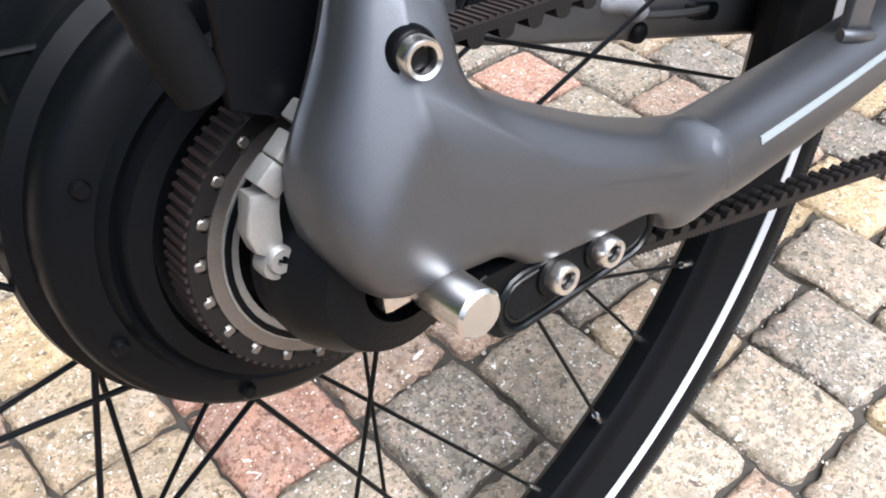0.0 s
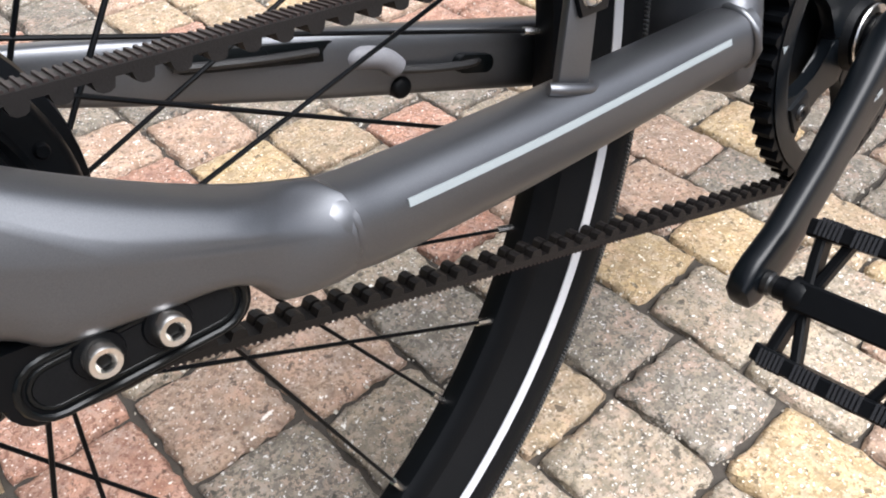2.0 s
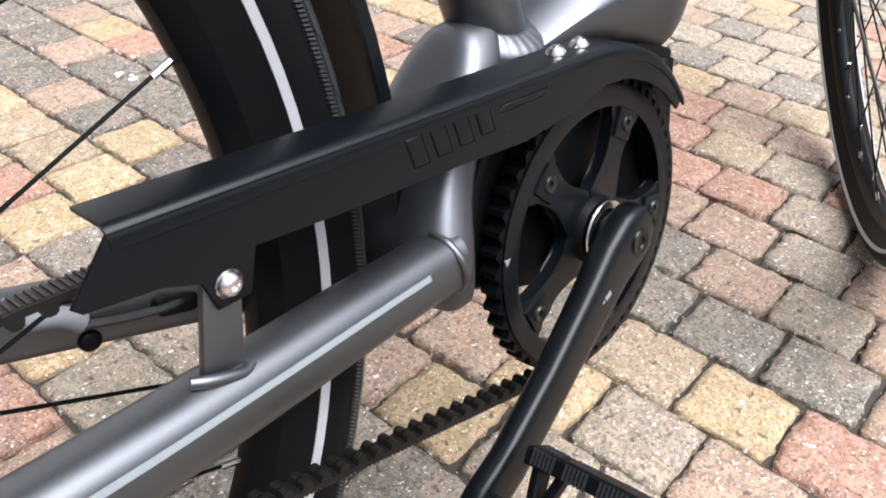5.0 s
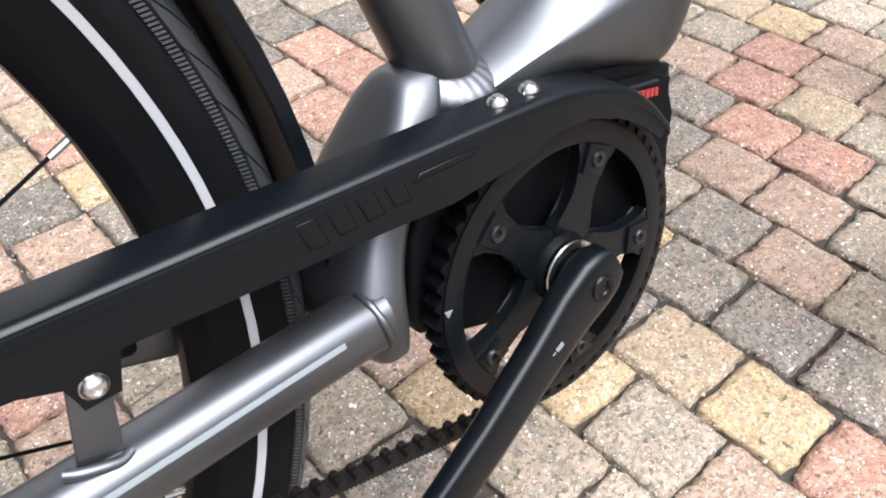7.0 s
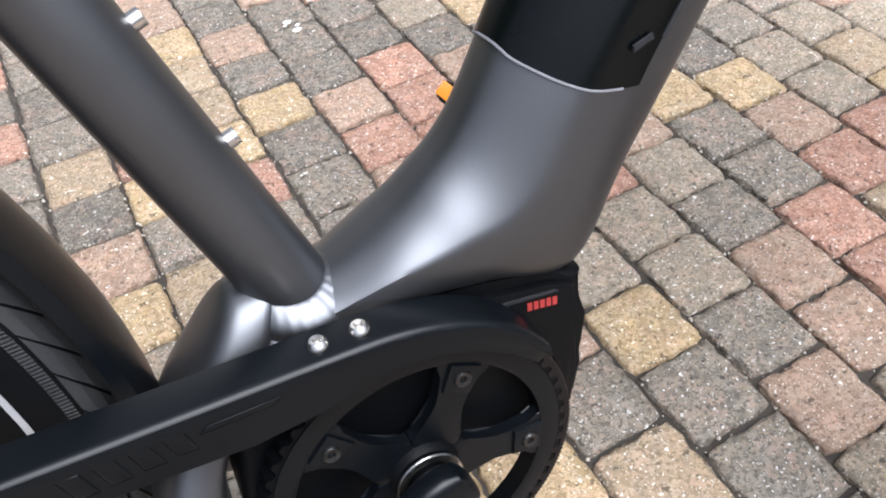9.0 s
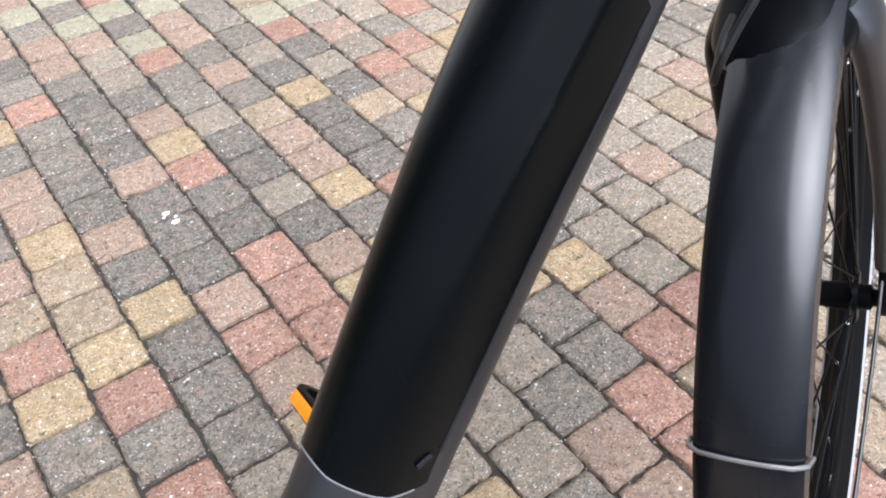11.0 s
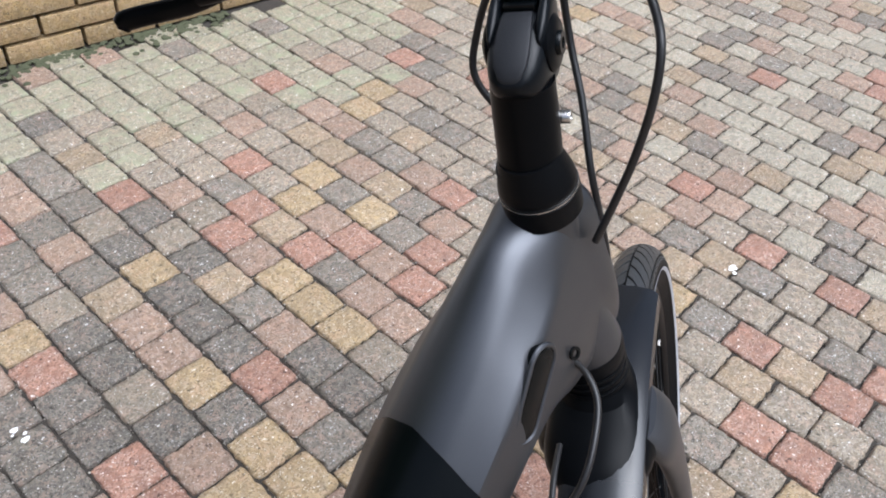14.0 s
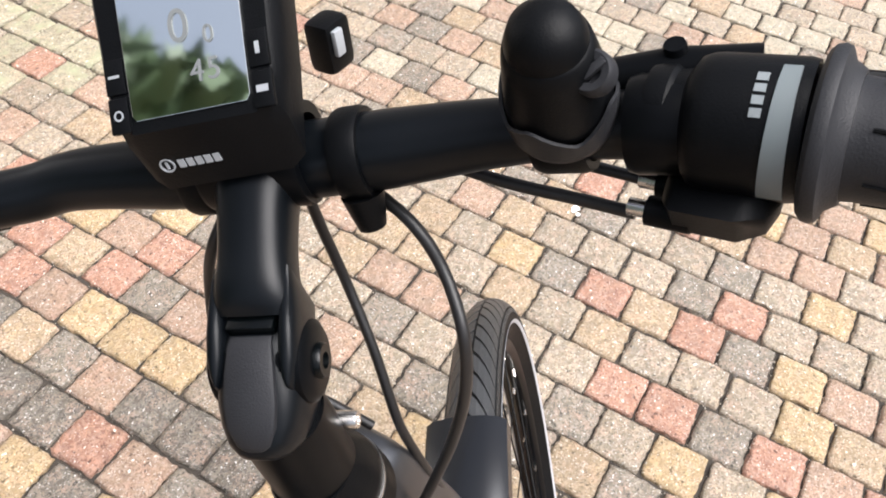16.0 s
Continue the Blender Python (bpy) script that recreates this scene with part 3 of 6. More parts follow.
# seat stay from the dropout upwards
part("right_seat_stay", tube(spline([(0.013, -0.0735, 0.443), (0.022, -0.072, 0.46), (0.06, -0.065, 0.54), (0.2, -0.03, 0.82)], 6), 0.0125, 20, wide=0.75, side=(0, 1, 0)), PAINT, bicycle, "graphite grey seat stay tube")
part("left_seat_stay", tube(spline([(0.0, 0.078, 0.375), (0.022, 0.075, 0.46), (0.06, 0.066, 0.54), (0.2, 0.03, 0.82)], 6), 0.011, 18), PAINT, bicycle, "graphite grey seat stay tube")
# black ring round the bolt stands in for the shade of its recess
part("bolt_recess", lathe([(0.0042, -0.0005), (0.0048, -0.0003), (0.0053, -0.0010), (0.0055, -0.005), (0.0042, -0.005)], 32, Matrix.Translation((0.0036, -0.0822, 0.4150)) @ Matrix.Rotation(radians(-10), 4, "Z") @ axis_y(0, 0, 0), True), SATIN, bicycle, "black ring for the shade in the recess round the bolt")
part("hex_bolt", lathe([(0.0, 0.000), (0.0026, 0.000), (0.0029, 0.0034), (0.0038, 0.0038), (0.0043, 0.0030), (0.0043, -0.003)], 24, Matrix.Translation((0.0036, -0.0822, 0.4150)) @ Matrix.Rotation(radians(-10), 4, "Z") @ axis_y(0, 0, 0)), STEEL, bicycle, "bright steel socket bolt")
# a black disc in the bolt's hole paints the socket's shade
part("bolt_socket", lathe([(0.0, 0.0), (0.0025, 0.0), (0.0025, -0.003)], 6, Matrix.Translation((0.0036, -0.0822, 0.4150)) @ Matrix.Rotation(radians(-10), 4, "Z") @ axis_y(0, -0.0012, 0)), GLOSSY, bicycle, "black disc for the shade in the hexagon socket")

# sliding axle plate with its slot, two bolts and the axle nut
slot = [(0.0, 0.352), (0.018, 0.3535), (0.030, 0.3525), (0.068, 0.3500)] + arc(0.0725, 0.3395, 0.0100, 75, -75, 8) + [(0.0446, 0.3280), (0.0290, 0.3300)] + arc(0.0262, 0.3395, 0.0098, 255, 170, 5) + [(0.010, 0.3475)]
plate = part("axle_slider", prism(slot, -0.0812, -0.068, 0.0014), SATIN, bicycle, "black sliding axle plate with a slot")
def stadium(x0, z0, x1, z1, r, n=8):
    a = math.degrees(math.atan2(z1 - z0, x1 - x0))
    return arc(x1, z1, r, a + 90, a - 90, n) + arc(x0, z0, r, a - 90, a - 270, n)
for r, y in ((0.0086, -0.0812), (0.0060, -0.0806)):
    line = stadium(0.0290, 0.3396, 0.0715, 0.3402, r)
    part("slot_rim", tube([(x, y, z) for x, z in line + line[:1]], 0.0011, 8), GLOSSY, plate)
part("slot_floor", prism(stadium(0.0290, 0.3396, 0.0715, 0.3402, 0.0052), -0.0815, -0.0790), RUBBER, plate, "dark floor of the slot")
for x, z in ((0.0405, 0.3424), (0.0583, 0.3416)):
    part("slider_bolt", lathe([(0.0, 0.001), (0.0024, 0.001), (0.0027, 0.0050), (0.0041, 0.0052), (0.0046, 0.0042), (0.0046, -0.002), (0.0064, -0.0025), (0.0064, -0.005)], 22, axis_y(x, -0.0815, z)), STEEL, plate, "bright socket bolt with washer")
    part("bolt_washer", lathe([(0.0046, 0.0008), (0.0064, 0.0008), (0.0068, 0.0), (0.0068, -0.003), (0.0046, -0.003)], 24, axis_y(x, -0.0815, z), True), SATIN, plate, "black washer")
    # black disc set in the hole as its shade
    part("bolt_socket", lathe([(0.0, 0.0), (0.0019, 0.0), (0.0019, -0.003)], 6, axis_y(x, -0.0849, z)), GLOSSY, plate, "black disc for the shade in the hexagon socket")
nut = lathe([(0.0, 0.0), (0.0054, 0.0), (0.0062, -0.0010), (0.0063, -0.014), (0.0063, -0.026)], 32, axis_y(0.003, -0.0965, 0.3592))
part("axle_nut", nut, STEEL, bicycle, "polished steel domed axle nut")
part("axle_washer", block(0.0, -0.0735, 0.359, 0.018, 0.006, 0.010, 0.002), STEEL, bicycle, "steel anti-turn washer")

# shift unit round the axle beside the sprocket
shift = part("shift_interface", lathe([(0.012, 0.020), (0.021, 0.018), (0.0255, 0.010), (0.0275, 0.004), (0.0275, -0.004), (0.012, -0.006)], 40, axis_y(0, -0.054, AXLE[2]), True), PLASTIC, bicycle, "black round shift unit on the axle")
part("carrier_ring", lathe([(0.0280, 0.001), (0.0322, 0.001), (0.0322, 0.004), (0.0280, 0.004)], 44, axis_y(0, LINE - 0.0025, AXLE[2]), True), CAST, shift, "silver sprocket carrier ring")
part("carrier_groove", lathe([(0.0300, 0.0035), (0.0316, 0.0035), (0.0316, 0.0045), (0.0300, 0.0045)], 44, axis_y(0, LINE - 0.0025, AXLE[2]), True), SATIN, shift)
arm_pts = [(-0.0275, 0.3890), (-0.0200, 0.3870), (-0.0218, 0.3825), (-0.0232, 0.3790), (-0.0232, 0.3765), (-0.0222, 0.3750), (-0.0228, 0.3722), (-0.0262, 0.3722), (-0.0292, 0.3750), (-0.0302, 0.3800), (-0.0285, 0.3845)]
part("cable_anchor", prism(arm_pts, -0.0612, -0.056, 0.0009), CAST, shift, "silver cast cable anchor")
for x, z, w, h in ((-0.0214, 0.3906, 0.0064, 0.0068), (-0.0160, 0.3944, 0.0064, 0.0068), (-0.0112, 0.4008, 0.0050, 0.0048)):
    part("anchor_block", block(0, 0, 0, w, 0.006, h, 0.0008, Matrix.Translation((x, -0.0595, z)) @ Matrix.Rotation(radians(-35), 4, "Y")), CAST, shift)
part("anchor_eye", lathe([(0.0016, -0.003), (0.0016, 0.0015), (0.0034, 0.0015), (0.0038, 0.0), (0.0038, -0.003)], 20, axis_y(-0.0252, -0.0600, 0.3700), True), CAST, shift, "silver eyelet with screw")
part("anchor_eyelet", lathe([(0.0013, 0.0012), (0.0030, 0.0012), (0.0034, 0.0006), (0.0034, -0.003), (0.0013, -0.003)], 20, axis_y(-0.0243, -0.0618, 0.3715), True), CAST, shift, "silver eyelet")

# left chainstay: flat dark section with two slots, cable grommet and cable
LS = [(0.02, 0.072, 0.381, 0.008, 0.004), (0.05, 0.071, 0.3745, 0.010, 0.005), (0.10, 0.066, 0.3625, 0.0135, 0.007), (0.17, 0.060, 0.3446, 0.0155, 0.0085), (0.25, 0.052, 0.326, 0.0172, 0.010), (0.33, 0.043, 0.3075, 0.0185, 0.012), (0.40, 0.034, 0.294, 0.0195, 0.014)]
stay_l = part("left_chainstay", oval_loft(smooth_stations(LS), 0.5), PAINT, bicycle, "graphite grey flat chainstay with slots")
# the slots are not cut: black plates paint their shaded openings
for x0, z0, x1, z1, y in ((0.130, 0.3605, 0.196, 0.3460, 0.0535), (0.2625, 0.3218, 0.2765, 0.3180, 0.0405)):
    part("stay_slot", prism(stadium(x0, z0, x1, z1, 0.0046), y - 0.0045, y + 0.004, 0.0004), GLOSSY, stay_l, "black plate for the shade in the slot opening")
part("slot_cable", tube(spline([(0.125, 0.049, 0.3600), (0.160, 0.0475, 0.3530), (0.190, 0.049, 0.3475)], 6), 0.0018, 8), CABLE, stay_l, "thin cable inside the slot")
part("cable_grommet", tube(spline([(0.205, 0.050, 0.3385), (0.213, 0.0465, 0.3385), (0.222, 0.045, 0.3350), (0.228, 0.044, 0.3290)], 5), [0.0030, 0.0044, 0.0050, 0.0052, 0.0053, 0.0053, 0.0053, 0.0053, 0.0053, 0.0053, 0.0053, 0.0053, 0.0053, 0.0053, 0.0053, 0.0050], 14), GREYRUBBER, stay_l, "grey rubber cable grommet")
part("cable_guide", lathe([(0.0, 0.0030), (0.0035, 0.0028), (0.0050, 0.0016), (0.0056, 0.0), (0.0056, -0.006), (0.0, -0.007)], 24, axis_y(0.2290, 0.0450, 0.3190)), PLASTIC, stay_l, "round black cable guide")
part("stay_cable", tube(spline([(0.226, 0.043, 0.3290), (0.242, 0.0385, 0.3255), (0.258, 0.0365, 0.3225), (0.268, 0.0365, 0.3210), (0.276, 0.040, 0.3205)], 6), 0.0022, 8), CABLE, stay_l, "thin black cable")
part("rack_strut", tube([(-0.0305, -0.059, 0.4125), (-0.032, -0.059, 0.418), (-0.042, -0.061, 0.455), (-0.09, -0.066, 0.6)], [0.0052, 0.0058, 0.0058, 0.0058], 16), RUBBER, bicycle, "dark grey tubular strut")

# rear fender: curved channel close to the tyre
def fender(name, parent, at, r, half, a0, a1, label, depth=0.022, mat=None):
    prof = [(-half, -depth), (-half * 0.96, -depth * 0.45), (-half * 0.78, -0.004), (-half * 0.4, -0.0008), (0, 0), (half * 0.4, -0.0008), (half * 0.78, -0.004), (half * 0.96, -depth * 0.45), (half, -depth)]
    prof = prof + [(v * 0.965, u - 0.0016) for v, u in reversed(prof)]
    rings = []
    for i in range(49):
        a = radians(a0 + (a1 - a0) * i / 48)
        rings.append([((r + u) * math.cos(a), v, (r + u) * math.sin(a)) for v, u in prof])
    return part(name, loft(rings), mat or FENDER, parent, label, at)


fender("rear_fender", bicycle, Matrix.Translation((AXLE[0], 0.016, AXLE[2])), 0.385, 0.029, -6, 190, "matte black rear mudguard", 0.0135, COATED)

# ----- belt guard on its tab -----
top_line = [(0.2125, 0.4095), (0.30, 0.4045), (0.40, 0.399), (0.46, 0.396), (0.495, 0.3935), (0.522, 0.387), (0.545, 0.3755), (0.562, 0.3605), (0.574, 0.345)]
low_line = [(0.566, 0.339), (0.552, 0.353), (0.535, 0.3655), (0.512, 0.3745), (0.49, 0.377), (0.462, 0.371), (0.42, 0.3685), (0.37, 0.3735), (0.30, 0.379), (0.262, 0.3835), (0.257, 0.3655), (0.2425, 0.3655), (0.2395, 0.3785), (0.225, 0.3845), (0.198, 0.3875), (0.195, 0.3905)]
guard = part("belt_guard", prism(top_line + low_line, -0.0575, -0.0555, 0.0006), COATED, bicycle, "matte black metal belt guard")
fl = bmesh.new()
FOLD = [(-0.0579, -0.0060), (-0.0579, -0.0030), (-0.0575, -0.0008), (-0.0566, 0.0009), (-0.0552, 0.0020), (-0.0530, 0.0026), (-0.0340, 0.0036), (-0.0340, 0.0020), (-0.0540, 0.0010), (-0.0560, -0.0012), (-0.0563, -0.0060)]
loft([[(p.x, y, p.y + u) for y, u in FOLD] for p in spline([(x, z, 0) for x, z in top_line], 4)], bm=fl)
part("guard_flange", fl, COATED, guard)
part("guard_emboss", prism([(0.400, 0.3885), (0.434, 0.3872), (0.438, 0.3905), (0.404, 0.3918)], -0.0580, -0.057, 0.0009, 3), COATED, guard, "long embossed rib")
for k in range(4):
    x = 0.341 + k * 0.0145
    part("guard_emboss", prism([(x + 0.0035, 0.3820), (x + 0.0130, 0.3814), (x + 0.0092, 0.3958), (x - 0.0005, 0.3964)], -0.0580, -0.0564, 0.0014, 3), COATED, guard, "slanting embossed rib")
for x, z in ((0.4615, 0.3985), (0.4819, 0.3975)):
    part("guard_bolt", lathe([(0.0, 0.0048), (0.0018, 0.0048), (0.002, 0.0038), (0.0035, 0.0036), (0.0052, 0.0016), (0.0054, 0.0), (0.0, 0.0)], 22, Matrix.Translation((x, -0.0455, z + 0.0005))), STEEL, guard, "bright button-head bolt")
part("guard_bolt", lathe([(0.0, 0.0020), (0.0017, 0.0020), (0.0020, 0.0034), (0.0034, 0.0030), (0.0049, 0.0010), (0.0051, 0.0), (0.0058, 0.0), (0.0058, -0.001), (0.0, -0.001)], 24, axis_y(0.2488, -0.0575, 0.3735)), STEEL, guard, "bright button-head bolt with washer")
tabp = part("guard_tab", prism([(0.2300, 0.3370), (0.2475, 0.3330), (0.2560, 0.378), (0.2400, 0.378)], -0.0553, -0.0515, 0.0006), PAINT, bicycle, "graphite grey bracket tab welded on the chainstay")
part("tab_weld", tube(spline([(0.2255, -0.0555, 0.3428), (0.2310, -0.0578, 0.3413), (0.2390, -0.0585, 0.3388), (0.2460, -0.0578, 0.3365), (0.2505, -0.0555, 0.3365)], 4), 0.0026, 12), PAINT, tabp)

# ----- motor, frame shell, seat tube -----
motor_line = [(0.458, 0.383), (0.505, 0.385), (0.543, 0.382), (0.594, 0.369), (0.613, 0.361), (0.6065, 0.330), (0.6085, 0.310), (0.609, 0.292), (0.603, 0.272), (0.590, 0.256), (0.567, 0.246), (0.533, 0.2425), (0.49, 0.250), (0.452, 0.261), (0.424, 0.271), (0.406, 0.280), (0.401, 0.300), (0.410, 0.340), (0.432, 0.372)]
motor = part("drive_unit", prism(motor_line, -0.0285, 0.045, 0.006, 3), PLASTIC, bicycle, "black plastic drive unit housing")
rim_line = [(0.530, 0.3775), (0.545, 0.3740), (0.590, 0.3645), (0.605, 0.3570), (0.6005, 0.3350), (0.6020, 0.3000), (0.5960, 0.2720)] + arc(BB[0], BB[2], 0.0960, -9, 68, 14)
part("housing_cover", prism(rim_line, -0.0335, -0.025, 0.0015), PLASTIC, motor)
cover = prism([(0.560, 0.366), (0.592, 0.3605), (0.594, 0.3585), (0.562, 0.3635)], -0.0347, -0.0332, 0.0003)
part("cover_ridge", cover, GRIP, motor)
for k in range(5):
    x = 0.5742 + 0.0038 * k
    z = 0.3536 - 0.00075 * k
    part("red_logo_bar", prism([(x, z), (x + 0.0028, z - 0.0005), (x + 0.0032, z + 0.0046), (x + 0.0004, z + 0.0051)], -0.0342, -0.0332), RED, motor, "red maker's print on the housing")
part("spider_hub", lathe([(0.0145, 0.004), (0.019, 0.004), (0.021, 0.0), (0.024, -0.012), (0.0145, -0.012)], 36, axis_y(BB[0], -0.045, BB[2]), True), PLASTIC, motor)
bracket = bmesh.new()
rings = []
for z, x0, x1, hw in ((0.284, 0.376, 0.392, 0.034), (0.289, 0.369, 0.395, 0.043), (0.304, 0.362, 0.397, 0.0465), (0.322, 0.362, 0.399, 0.0465), (0.336, 0.368, 0.404, 0.042), (0.352, 0.3775, 0.414, 0.0365), (0.371, 0.3905, 0.430, 0.0325), (0.390, 0.4075, 0.445, 0.0285), (0.403, 0.4190, 0.452, 0.0235), (0.412, 0.4275, 0.456, 0.0165), (0.4165, 0.4330, 0.458, 0.0080)):
    xm, xh = (x0 + x1) / 2, (x1 - x0) / 2
    rings.append([(xm + xh * math.copysign(abs(math.cos(t)) ** 0.6, math.cos(t)), hw * math.copysign(abs(math.sin(t)) ** 0.6, math.sin(t)), z) for t in (2 * math.pi * j / 32 for j in range(32))])
cols = [spline(col, 3) for col in zip(*rings)]
loft([list(r) for r in zip(*cols)], bm=bracket)
part("rear_mount", bracket, PAINT, bicycle, "graphite grey bracket behind the drive unit", sharp=60)
part("stay_weld", tube([(0.3745 - 0.16 * 0.0195 * math.sin(a), -0.0368 + 0.0155 * math.cos(a), 0.3165 + 0.0156 * math.sin(a)) for a in (2 * math.pi * j / 28 for j in range(29))], [0.0023 + 0.0003 * math.sin(j * 2.2) for j in range(29)], 10), PAINT, bicycle, "weld bead at the chainstay end")

# stations of the main tube: upper point, lower point, half width
MAIN = [((0.430, 0.3985), (0.421, 0.352), 0.0235), ((0.452, 0.4020), (0.442, 0.372), 0.0250), ((0.480, 0.4100), (0.478, 0.380), 0.0285), ((0.510, 0.4235), (0.512, 0.382), 0.0350), ((0.534, 0.438), (0.560, 0.373), 0.039), ((0.563, 0.4625), (0.611, 0.361), 0.0415), ((0.598, 0.5130), (0.646, 0.413), 0.043), ((0.639, 0.574), (0.691, 0.477), 0.0450), ((0.674, 0.625), (0.734, 0.5385), 0.0470), ((0.712, 0.6775), (0.778, 0.600), 0.0490), ((0.755, 0.731), (0.824, 0.663), 0.0510), ((0.795, 0.782), (0.868, 0.722), 0.0515), ((0.832, 0.828), (0.902, 0.742), 0.0475), ((0.859, 0.861), (0.935, 0.735), 0.0425), ((0.877, 0.8810), (0.960, 0.735), 0.0378), ((0.896, 0.8930), (0.980, 0.738), 0.0335), ((0.917, 0.9025), (0.996, 0.742), 0.0305), ((0.939, 0.9065), (1.006, 0.748), 0.0282), ((0.9545, 0.9040), (1.010, 0.754), 0.0245), ((0.961, 0.8960), (1.011, 0.760), 0.0170)]


RIDGED = [(1.0, 0.0), (1.0, 0.16), (0.995, 0.31), (0.985, 0.45), (0.83, 0.587), (0.675, 0.723), (0.52, 0.86), (0.27, 0.965), (0.0, 1.0)]


HEADED = [(1.0, 0.0), (1.0, 0.22), (0.995, 0.44), (0.975, 0.63), (0.925, 0.785), (0.82, 0.895), (0.62, 0.96), (0.33, 0.992), (0.0, 1.0)]


def section(j, sides, ridge, spread):
    """Half-width and height factors of the tube's section: smooth below, with a ridge beside the top further up."""
    a = 2 * math.pi * j / sides
    c, s = math.cos(a), math.sin(a)
    k = 1 / (abs(c) ** 3.2 + abs(s) ** 3.2) ** (1 / 3.2)
    c, s = c * k, s * k
    if s > 0:
        c *= 1 - 0.42 * max(0.0, (s - 0.25) / 0.75) ** 1.15
        # the ridged outline at the same step round the half section
        u = (j % sides) / (sides / 2)
        v = (u if u <= 0.5 else 1 - u) * 2 * (len(RIDGED) - 1)
        i = min(int(v), len(RIDGED) - 2)
        rc = RIDGED[i][0] + (RIDGED[i + 1][0] - RIDGED[i][0]) * (v - i)
        rs = RIDGED[i][1] + (RIDGED[i + 1][1] - RIDGED[i][1]) * (v - i)
        c = c * (1 - ridge) + math.copysign(rc, c) * ridge
        s = s * (1 - ridge) + rs * ridge
        # at the head the top spreads over the whole width
        hc, hs = (HEADED[i][q] + (HEADED[i + 1][q] - HEADED[i][q]) * (v - i) for q in (0, 1))
        c = c * (1 - spread) + math.copysign(hc, c) * spread
        s = s * (1 - spread) + hs * spread
    else:
        c *= 1 - 0.16 * (-s) ** 2
    return c, s


def main_ring(v, grow=0.0, sides=72, only=None):
    up, lo, w, at = Vector((v[0], 0, v[1])), Vector((v[2], 0, v[3])), v[4], v[5]
    mid, h = (up + lo) / 2, (up - lo) / 2
    n = h.normalized()
    ridge = min(1.0, max(0.0, (at - 6.5) / 3.0))
    spread = min(1.0, max(0.0, (at - 13.6) / 2.6))
    spread = spread * spread * (3 - 2 * spread)
    out = []
    for j in only or range(sides):
        c, s = section(j, sides, ridge, spread)
        out.append(mid + Vector((0, c * (w + grow) + 0.0035 * min(1.0, max(0.0, (at - 11.5) / 2.5)) + 0.0025 * min(1.0, max(0.0, (at - 14.0) / 2.0)), 0)) + n * s * (h.length + grow))
    return out


def main_line(steps=6):
    up = spline([(*u, 0) for u, _, _ in MAIN], steps)
    lo = spline([(*l, 0) for _, l, _ in MAIN], steps)
    w = spline([(i, ww, 0) for i, (_, _, ww) in enumerate(MAIN)], steps)
    return [(a.x, a.y, b.x, b.y, c.y, c.x) for a, b, c in zip(up, lo, w)]


LINE_M = main_line()
tube_rings = [main_ring(v) for v in LINE_M]
mids = [sum(r, Vector()) / len(r) for r in tube_rings[:2]]
back = (mids[0] - mids[1]).normalized()
tube_rings = [[mids[0] + back * out_by + (p - mids[0]) * size for p in tube_rings[0]] for out_by, size in ((0.009, 0.55), (0.0075, 0.78), (0.0045, 0.92))] + tube_rings
shell = part("main_frame_tube", loft(tube_rings), PAINT, bicycle, "thick matte graphite down tube with faceted top", sharp=30)
# battery cover: dark skin over the middle of the tube, its lower end dipping in a curve
S = 72
keep = [j % S for j in range(-3, 40)]
bat = bmesh.new()
lo_i, hi_i = 34, 67
rows = []
for i in range(lo_i, hi_i + 1):
    v = LINE_M[i]
    row = main_ring(v, 0.0012, S, keep)
    # the lower end dips in a curve: its corners start further up the tube
    up_dir = (Vector(main_ring(LINE_M[i + 1], 0, S, [18])[0]) - Vector(main_ring(v, 0, S, [18])[0])).normalized()
    fade = max(0.0, 1 - (i - lo_i) / 12)
    upper = max(0.0, 1 - (hi_i - i) / 10)
    row = [p + up_dir * 0.05 * fade * max(0.0, (abs((k - len(keep) / 2) / (len(keep) / 2)) - 0.3) / 0.7) ** 1.5 for k, p in enumerate(row)]
    # its upper end slopes down towards the sides
    side = [abs((k - len(keep) // 2) / (len(keep) // 2)) for k in range(len(keep))]
    row = [p - up_dir * upper * (0.006 + 0.016 * (u / 0.43) ** 1.3 if u < 0.43 else 0.022 + 0.018 * (u - 0.43) / 0.57) for u, p in zip(side, row)]
    rows.append(row)
grid = [[bat.verts.new(p) for p in row] for row in rows]
for a, b in zip(grid, grid[1:]):
    for k in range(len(keep) - 1):
        bat.faces.new((a[k], a[k + 1], b[k + 1], b[k]))
rim_edges = [e for e in bat.edges if len(e.link_faces) == 1]
res = bmesh.ops.extrude_edge_only(bat, edges=rim_edges)
vv = [g for g in res["geom"] if isinstance(g, bmesh.types.BMVert)]
cen = Vector((0.70, 0, 0.625))
axis = Vector((0.6, 0, 0.8))
for q in vv:
    foot = cen + axis * (q.co - cen).dot(axis)
    q.co = q.co + (foot - q.co).normalized() * 0.003
battery = part("battery_cover", bat, GLOSSY, bicycle, "smooth black battery cover set in the down tube", sharp=30)
seam = rows[0]
part("battery_seam", tube(seam[2:-2], 0.0008, 6), GREYRUBBER, battery, "thin pale seam at the cover's lower end")
for side in (0, -1):
    part("battery_edge", tube([r[side] for r in rows[3:]], 0.0013, 6), GRIP, battery, "thin grey edge trim")
part("battery_mark", prism([(0.636, 0.486), (0.6475, 0.4895), (0.6465, 0.4925), (0.636, 0.4895)], -0.0468, -0.0452, 0.0003), GRIP, battery, "small dark grey catch on the battery cover")

